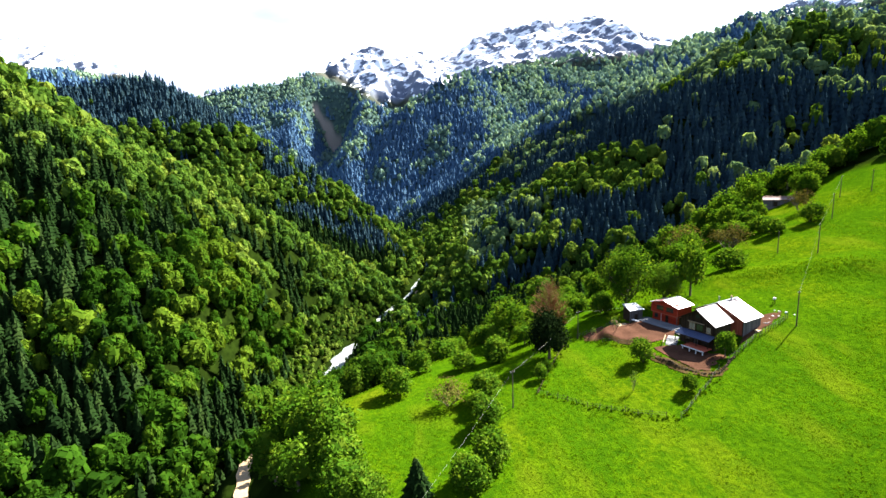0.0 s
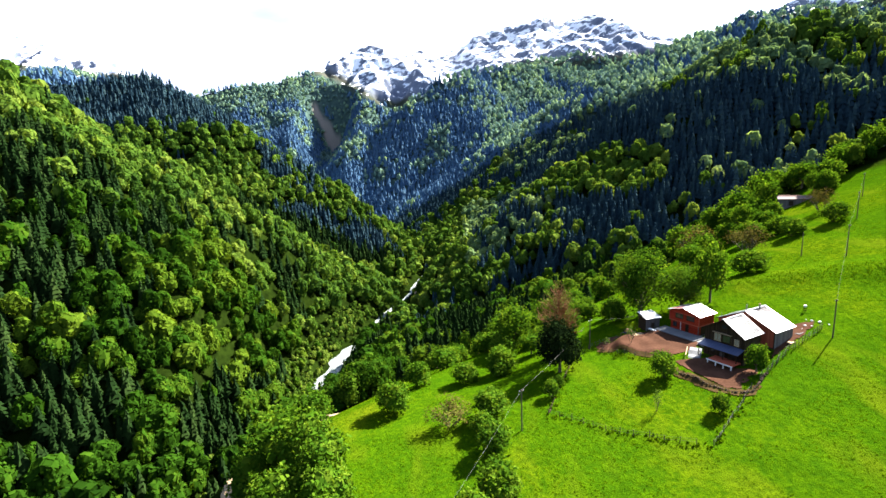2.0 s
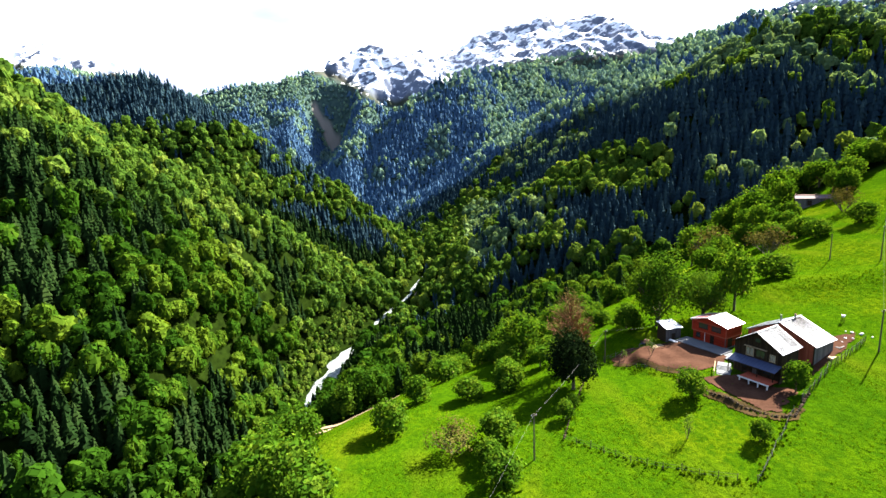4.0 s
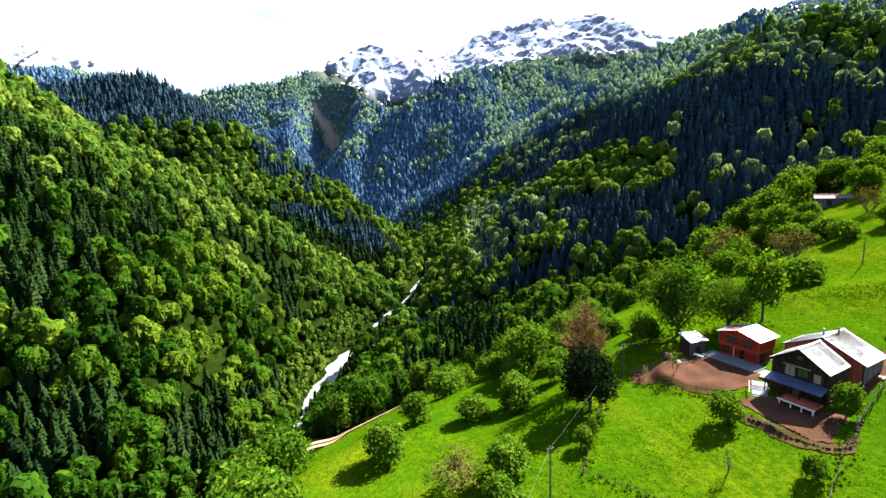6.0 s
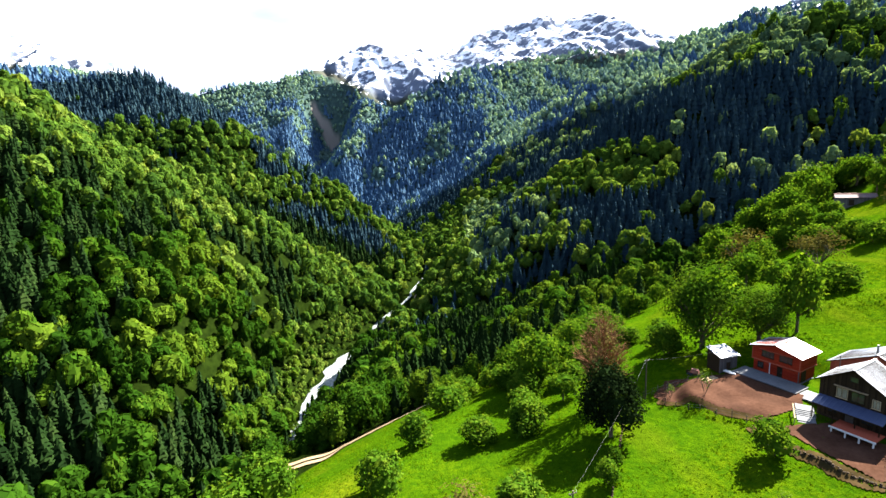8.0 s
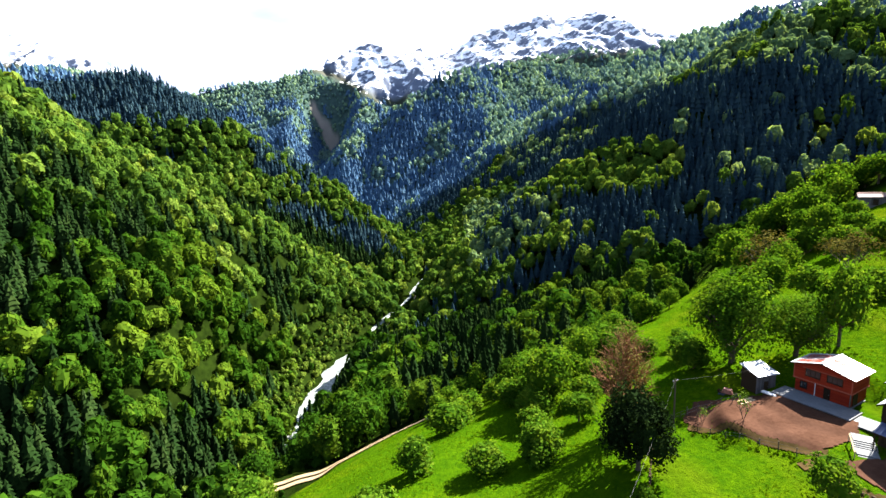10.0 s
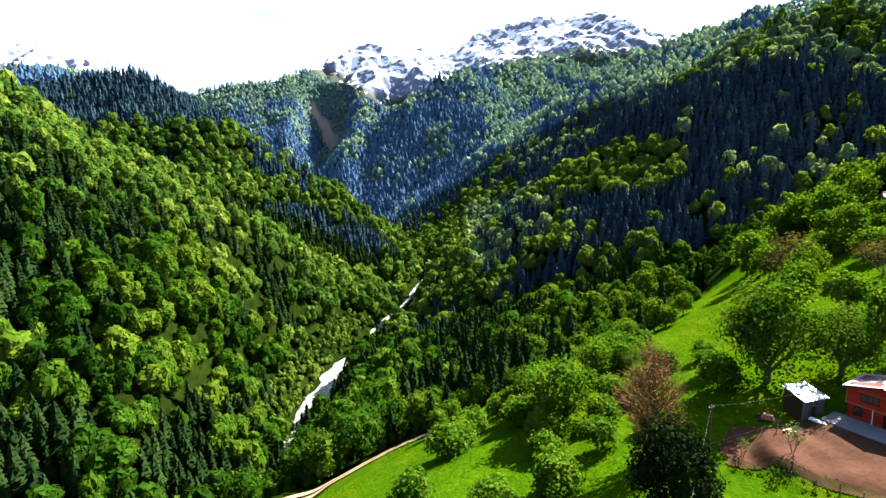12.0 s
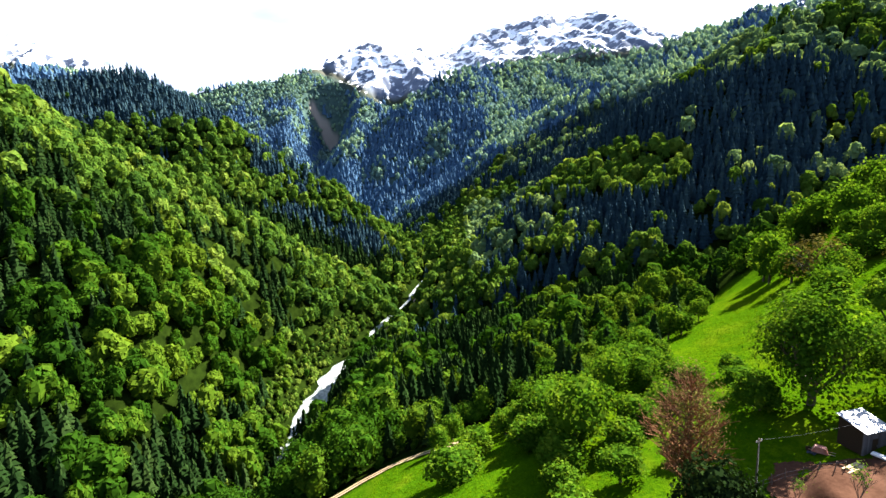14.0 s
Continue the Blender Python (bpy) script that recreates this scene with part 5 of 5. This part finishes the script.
def make_tree(kind, seed):
    """One tree or bush one metre high, with trunk and crown as parts; copies are scaled to their height."""
    rng = random.Random(seed)
    e = new(kind)
    bm = bmesh.new()
    if kind == "broadleaf_tree":
        rod(bm, (0, 0, -0.06), (0, 0, 0.34), 0.030, 0.022, 8)
        for _ in range(7):
            a = rng.uniform(0, 6.28)
            branching(bm, rng, Vector((0, 0, rng.uniform(0.16, 0.34))), Vector((math.cos(a) * 0.7, math.sin(a) * 0.7, rng.uniform(0.5, 1.2))).normalized(), 0.26, 0.012, 1, 3)
        me = crown_dome("crown", 6, 22, 1000, 0.0195, (1.12, 1.12, 0.97), 0.0, seed, BUSHLEAF)
    elif kind == "spreading_tree":
        rod(bm, (0, 0, -0.06), (0, 0, 0.16), 0.034, 0.026, 9)
        for _ in range(9):
            a = rng.uniform(0, 6.28)
            branching(bm, rng, Vector((0, 0, rng.uniform(0.06, 0.18))), Vector((math.cos(a) * rng.uniform(0.3, 1.0), math.sin(a) * rng.uniform(0.3, 1.0), 1.0)).normalized(), 0.36, 0.015, 2, 3)
        me = crown_mesh("crown", 7600, 0.0118, 0.46, 0.45, (0.94, 0.94, 1.14), seed, BUSHLEAF, 0.25, 0.3, 90)
    elif kind == "bush":
        for _ in range(6):
            a = rng.uniform(0, 6.28)
            branching(bm, rng, Vector((0, 0, -0.05)), Vector((math.cos(a) * 0.6, math.sin(a) * 0.6, 1)).normalized(), 0.4, 0.014, 1, 3)
        me = crown_dome("crown", 6, 20, 1000, 0.0220, (1.36, 1.36, 1.04), 0.10, seed, BUSHLEAF)
    elif kind == "twiggy_shrub":
        for _ in range(9):
            a = rng.uniform(0, 6.28)
            branching(bm, rng, Vector((0, 0, -0.05)), Vector((math.cos(a) * 0.8, math.sin(a) * 0.8, 1)).normalized(), 0.42, 0.012, 2, 3)
        me = crown_mesh("crown", 1100, 0.019, 0.52, 0.46, (1.1, 1.1, 0.9), seed, TWIGS, 0.30, 0.3, 44)
    elif kind == "sapling":
        for _ in range(5):
            a = rng.uniform(0, 6.28)
            branching(bm, rng, Vector((0, 0, -0.04)), Vector((math.cos(a) * 0.35, math.sin(a) * 0.35, 1)).normalized(), 0.5, 0.010, 2, 3)
        me = crown_mesh("crown", 170, 0.020, 0.34, 0.62, (0.9, 0.9, 1.0), seed, FRESHLEAF, 0.1, 0.3, 30)
    elif kind == "bare_tree":
        rod(bm, (0, 0, -0.05), (0.01, 0, 0.5), 0.020, 0.012, 8)
        rod(bm, (0.01, 0, 0.5), (0, 0.01, 0.93), 0.012, 0.003, 6)
        for i in range(66):
            z = 0.07 + 0.80 * (i / 66) ** 1.15
            a = i * 2.4 + rng.uniform(-0.4, 0.4)
            l = 0.235 * (1 - z) ** 0.55 * min(1.0, 0.62 + 1.3 * z) * rng.uniform(0.75, 1.1)
            branching(bm, rng, Vector((0, 0, z)), Vector((math.cos(a), math.sin(a), rng.uniform(0.8, 1.7))).normalized(), l, 0.0088 * (1.15 - z), 2, 5)
        me = crown_mesh("crown", 1500, 0.0056, 0.40, 0.50, (0.60, 0.60, 1.10), seed, TWIGS, 0.2, 0.3, 80)
    elif kind == "evergreen_tree":
        rod(bm, (0, 0, -0.05), (0, 0, 0.8), 0.03, 0.01, 8)
        me = crown_dome("crown", 8, 30, 4600, 0.0110, (1.12, 1.12, 1.04), 0.06, seed, DARKLEAF)
    else:
        rod(bm, (0, 0, -0.05), (0, 0, 0.92), 0.022, 0.004, 8)
        co, fa = spruce_cards(16, 17, np.random.default_rng(seed))
        me = mesh_from("crown", co * np.array((1.6, 1.6, 1.0)), fa)
        floats(me, "tint", np.random.default_rng(seed).random(len(co)))
        me.materials.append(CONIFER)
    part("trunk", bm, BARK if kind != "bare_tree" else TWIG_WOOD, e)
    crown = new("crown", me)
    crown.parent = e
    return e


TWIG_WOOD = plain("pale_brown_twig_bark", (0.120, 0.044, 0.014), (0.215, 0.092, 0.032), 12, 0.9)
PROTO = {kind: [make_tree(kind, 40 + 7 * i + len(kind)) for i in range(n)]
         for kind, n in (("broadleaf_tree", 4), ("bush", 4), ("spreading_tree", 2), ("twiggy_shrub", 2), ("bare_tree", 1), ("evergreen_tree", 1), ("young_spruce", 1), ("sapling", 1))}
PLANTED = {}


def plant(kind, x, y, h, w, label, group=""):
    """Sets a tree of that height; w is its width against the shape's own."""
    k = PLANTED[kind] = PLANTED.get(kind, -1) + 1
    src = PROTO[kind][k % len(PROTO[kind])]
    m = pose(x, y, on_land(x, y), 0, 0, (k * 137.5) % 360) @ Matrix.Diagonal((h * w, h * w, h, 1))
    if k < len(PROTO[kind]):
        src.matrix_basis = m
        ob = src
    else:
        keep = src.matrix_basis.copy()
        src.matrix_basis = Matrix()
        ob = copy_thing(src, m)
        src.matrix_basis = keep
    return tagged(ob, label, "bush" if "bush" in kind or "shrub" in kind else "tree", group)


ROUND = "rounded green bush standing in the bright meadow"
ORCHARD = "leafy green orchard tree on the grassy slope"
plant("bush", -13.0, 108.5, 8.4, 0.95, "dark round bush casting shadow on the meadow")
plant("twiggy_shrub", -0.1, 96.0, 6.4, 1.35, "brownish spreading shrub with few leaves")
plant("bush", 8.4, 96.8, 6.0, 1.35, "yellow-green spreading bush beside the power pole", "bushes along the field edge")
plant("bush", 7.6, 84.0, 6.6, 1.1, ROUND, "bushes along the field edge")
plant("bush", 7.2, 72.0, 7.4, 0.9, ROUND, "bushes along the field edge")
plant("bush", 2.6, 67.5, 6.6, 1.0, ROUND, "bushes along the field edge")
plant("bush", 6.0, 90.0, 4.5, 1.2, ROUND, "bushes along the field edge")
for x, y, h, w in ((-33, 92, 15, 1.0), (-29, 77, 11, 1.1), (-38, 105, 13, 1.1), (-27, 88, 12, 1.1), (-22, 80, 11, 1.15), (-19.5, 72, 9.5, 1.15), (-17, 66, 9, 1.1), (-13.5, 63.5, 8, 1.1), (-33, 113, 11, 1.1)):
    plant("broadleaf_tree", x, y, h, w, "leafy green tree below the meadow edge", "trees below the meadow edge")
plant("young_spruce", -5.8, 66.0, 8.2, 1.1, "small dark young spruce among the bushes")
plant("bush", -8.4, 125.5, 7.6, 1.05, ROUND, "bushes below the meadow shoulder")
plant("bush", -2.1, 150.0, 8.6, 1.3, ROUND, "bushes below the meadow shoulder")
plant("bush", 4.5, 121.0, 5.8, 1.2, ROUND, "bushes below the meadow shoulder")
plant("bush", 14.0, 122.5, 7.4, 1.2, "large round bush casting dark shadow on grass", "bushes below the meadow shoulder")
plant("broadleaf_tree", 20.8, 146.0, 14.5, 1.0, ORCHARD, "orchard trees on the slope")
plant("broadleaf_tree", 23.7, 131.8, 6.0, 1.25, "small leafy fruit tree with a visible trunk", "orchard trees on the slope")
plant("evergreen_tree", 26.4, 111.5, 13.5, 1.0, "dense dark evergreen tree with rounded crown")
plant("bare_tree", 29.6, 124.5, 19.5, 1.2, "tall reddish-brown leafless tree with fine upright twigs")
plant("spreading_tree", 57.0, 138.0, 19.5, 1.02, "broad old tree with open limbs behind the shed", "old trees behind the farm")
plant("spreading_tree", 66.5, 133.5, 12.0, 1.2, "broad old tree with open limbs behind the farmhouse", "old trees behind the farm")
plant("bush", 50.5, 141.0, 7.5, 1.2, "leafy green bush on the slope behind the shed", "old trees behind the farm")
plant("broadleaf_tree", 74.2, 133.0, 17.0, 0.68, "dark narrow leafy tree above the farm", "old trees behind the farm")
plant("bush", 45.3, 99.5, 6.2, 0.85, "rounded green bush beside the garden steps")
plant("broadleaf_tree", 62.9, 97.2, 6.6, 0.85, "small bright tree leaning beside the brown house")
plant("bush", 48.8, 86.0, 4.2, 0.75, "thin young bush inside the fenced meadow")
plant("sapling", 45.2, 116.5, 4.8, 0.9, "slender young fruit tree in the soil yard")
plant("sapling", 40.5, 119.5, 3.2, 0.9, "slender young fruit tree in the soil yard")
plant("sapling", 38.5, 88.5, 4.6, 0.8, "thin half-leafed sapling in the fenced meadow")
plant("bush", 21.6, 99.6, 3.9, 0.95, "small dark bush growing on the field wall", "bushes on the field wall")
plant("bush", 24.0, 104.0, 3.0, 1.0, "small dark bush growing on the field wall", "bushes on the field wall")
plant("bush", 139.8, 171.0, 8.0, 1.05, "round bush alone on the upper meadow")
for x, y, h, w, kind in ((118, 232, 19, 0.85, "broadleaf_tree"), (147.8, 233, 20, 0.9, "broadleaf_tree"), (170.4, 252, 22, 0.85, "broadleaf_tree"), (160, 245, 19, 0.9, "broadleaf_tree"),
                         (180, 258, 18, 0.9, "broadleaf_tree"), (187, 246, 14, 1.1, "broadleaf_tree"), (182.5, 225, 13, 1.2, "broadleaf_tree"), (107, 197, 15, 1.1, "twiggy_shrub"),
                         (109.5, 171, 11, 1.1, "twiggy_shrub"), (95, 148, 8, 1.3, "bush"), (132, 214, 15, 1.0, "broadleaf_tree"),
                         (112, 214, 12, 1.1, "broadleaf_tree"), (150, 216, 8, 1.2, "bush"), (174, 216, 8, 1.3, "bush"), (196, 236, 13, 1.2, "broadleaf_tree"), (206, 240, 12, 1.2, "bush"),
                         (215, 238, 14, 1.2, "broadleaf_tree"), (228, 246, 14, 1.2, "broadleaf_tree"), (121, 186, 9, 1.3, "bush"), (102, 186, 12, 1.0, "broadleaf_tree"), (90, 160, 9, 1.1, "bush"),
                         (92, 176, 11, 1.0, "broadleaf_tree"), (126, 246, 16, 0.9, "broadleaf_tree"), (140, 258, 18, 0.9, "broadleaf_tree"), (155, 268, 18, 0.9, "broadleaf_tree"),
                         (162.7, 266.1, 17.1, 1.0, "broadleaf_tree"), (130.5, 205.5, 15.0, 0.9, "broadleaf_tree"), (160.9, 236.5, 19.5, 0.8, "broadleaf_tree"), (132.6, 195.0, 9.5, 1.25, "bush"), (128.8, 182.2, 7.4, 1.25, "bush"), (126.5, 172.2, 7.1, 1.25, "bush"), (187.1, 252.2, 12.2, 0.9, "broadleaf_tree"), (174.8, 223.5, 11.0, 0.8, "broadleaf_tree"), (172.1, 213.6, 11.2, 1.0, "broadleaf_tree"), (154.6, 266.1, 14.1, 0.9, "broadleaf_tree"), (122.9, 201.9, 9.5, 1.25, "bush"), (150.1, 189.4, 9.8, 0.9, "twiggy_shrub")):
    plant(kind, x, y, h, w, {"broadleaf_tree": "bright green leafy tree above the meadow", "twiggy_shrub": "brown budding shrub at the meadow edge", "bush": "rounded green bush at the meadow edge"}[kind], "trees along the upper meadow edge")

for x, y, h, w, kind in ((57.4, 158.5, 5.0, 1.2, "bush"), (53.5, 149.0, 5.5, 1.3, "bush"), (71.4, 212.3, 12.5, 0.8, "broadleaf_tree"), (53.5, 192.8, 11.0, 0.95, "broadleaf_tree"),
                         (35.9, 167.8, 11.0, 1.0, "broadleaf_tree"), (28.2, 141.6, 6.0, 1.2, "bush"), (16.7, 139.6, 7.0, 1.2, "bush"), (28.2, 156.6, 9.5, 1.0, "broadleaf_tree"),
                         (12.6, 119.4, 5.0, 1.2, "bush"), (62.0, 203.0, 13.0, 0.8, "young_spruce"), (40.0, 152.0, 6.0, 1.2, "bush"), (47.0, 172.0, 7.0, 1.2, "bush"), (33.0, 133.0, 3.5, 1.3, "bush")):
    plant(kind, x, y, h, w, {"broadleaf_tree": ORCHARD, "bush": "rounded green bush on the grassy slope", "young_spruce": "narrow dark spruce on the grassy slope"}[kind], "bushes on the slope" if kind == "bush" else "orchard trees on the slope")

flank_rng = random.Random(11)
count = 0
while count < 28:
    x, y = flank_rng.uniform(-120, -28), flank_rng.uniform(30, 130)
    if x > -36 - 0.18 * (y - 90) or not 58 < math.hypot(x, y) < 137 or abs(x) > y * 1.08 + 30 or float(track_distance(np.array([x]), np.array([y]))[0]) < 7 or (-95 < x < -44 and 84 < y < 180) or -0.66 < x / y < -0.43:
        continue
    count += 1
    plant("broadleaf_tree", x, y, flank_rng.uniform(11, 18), flank_rng.uniform(0.9, 1.15), "leafy green tree below the meadow edge", "trees below the meadow edge")

slope_rng = random.Random(5)
count = 0
while count < 62:
    x, y = slope_rng.uniform(-5, 95), slope_rng.uniform(130, 250)
    q = 0.72 * x - 0.69 * y
    if not (-135 < q < -72) or (55 < x and q > -88) or abs(x - 29) < 7 and abs(y - 125) < 9:
        continue
    if x < 14 and y < 178:
        continue
    count += 1
    if slope_rng.random() < 0.6:
        plant("broadleaf_tree", x, y, slope_rng.uniform(5.0, 10), slope_rng.uniform(0.95, 1.25), ORCHARD, "orchard trees on the slope")
    else:
        plant("bush", x, y, slope_rng.uniform(3.5, 7), slope_rng.uniform(1.0, 1.3), "rounded green bush on the grassy slope", "bushes on the slope")


thicket_rng = random.Random(23)
count = 0
while count < 34:
    x, y = thicket_rng.uniform(2, 46), thicket_rng.uniform(146, 204)
    q = 0.72 * x - 0.69 * y
    if not -138 < q < -84 or y < 150 + 0.9 * abs(x - 12) * (x < 12) or float(track_distance(np.array([x]), np.array([y]))[0]) < 9:
        continue
    count += 1
    if thicket_rng.random() < 0.35:
        plant("broadleaf_tree", x, y, thicket_rng.uniform(7, 12), thicket_rng.uniform(0.9, 1.1), ORCHARD, "orchard trees on the slope")
    else:
        plant("bush", x, y, thicket_rng.uniform(4.5, 7.5), thicket_rng.uniform(1.0, 1.35), "rounded green bush on the grassy slope", "bushes on the slope")


# ---- grass ----
def grass(n, seed):
    rng = np.random.default_rng(seed)
    x, y = rng.uniform(-40, 190, n * 3), rng.uniform(35, 215, n * 3)
    ok = (meadow_mask(x, y) > 0.8) & (np.abs(x) < y * 1.05) & (fractal(x, y, 9, 3, 91) > -0.12)
    for px, py, r0, r1, _ in PADS:
        ok &= np.hypot(x - px, y - py) > r0 + 0.5
    x, y = x[ok][:n], y[ok][:n]
    z = land(x, y) - 0.04
    m = len(x)
    a = rng.random((m, 3)) * 6.283
    h = (0.08 + 0.15 * rng.random((m, 3)))
    lean = rng.normal(size=(m, 3, 2)) * 0.16
    w = 0.10 + 0.08 * rng.random((m, 3))
    ca, sa = np.cos(a) * w, np.sin(a) * w
    zero = np.zeros_like(h)
    base = np.stack([x, y, z], -1)[:, None, None, :]
    tri = np.stack([np.stack([-ca, -sa, zero], -1), np.stack([ca, sa, zero], -1), np.stack([lean[..., 0], lean[..., 1], h], -1)], 2) + base
    me = mesh_from("grass", tri.reshape(-1, 3), np.arange(m * 9).reshape(-1, 3))
    floats(me, "tint", np.repeat(rng.random(m), 9))
    me.materials.append(GRASS)
    tagged(new("grass", me), "tufts of bright green spring grass on the meadow", "grass", kind="stuff")


GRASS = leaf_material("grass_blades", (0.034, 0.080, 0.001), (0.050, 0.102, 0.001), (0.074, 0.112, 0.0015), 0.40)
grass(26000, 3)


def weeds(lines, n, seed, material=None, spread=0.6, tall=0.4):
    """Taller rank growth along the fences and walls."""
    rng = np.random.default_rng(seed)
    pts = []
    for line in lines:
        for (ax, ay), (bx, by) in zip(line, line[1:]):
            k = int(math.hypot(bx - ax, by - ay) * n)
            s = rng.random(k)
            pts.append(np.stack([ax + (bx - ax) * s + rng.normal(size=k) * spread, ay + (by - ay) * s + rng.normal(size=k) * spread], -1))
    p = np.concatenate(pts)
    kinds = [leaf_cards(18, 0.17, 0.5, 0.40, (1, 1, 1), rng, 0.3, 0.4, 5) for _ in range(4)]
    z = land(p[:, 0], p[:, 1]) - 0.1
    scatter("weeds", kinds, np.column_stack([p, z]), 0.2 + tall * rng.random(len(p)), rng.random(len(p)) * (0.5 if material else 1.0), material or GRASS, "rank dark green weeds along the fences and walls")


weeds([[(19.4, 92.8), (29.8, 84.1), (36.2, 80.6), (43.2, 78.4), (50.2, 84.4), (59.8, 92.8)], [(19.6, 93.5), (25.3, 105.4), (32.5, 119.5)], [(38.0, 117.0), (42.5, 112.5), (47.0, 106.5), (49.0, 100)],
       [(51.0, 93.0), (54.5, 89.6), (57.5, 89.4)]], 5, 12)
weeds([[(85, 138.5), (99, 132), (118, 124)], [(88, 136), (99, 130)], [(106, 128), (117, 122)]], 6, 13, GRASS, 3.0, 0.25)
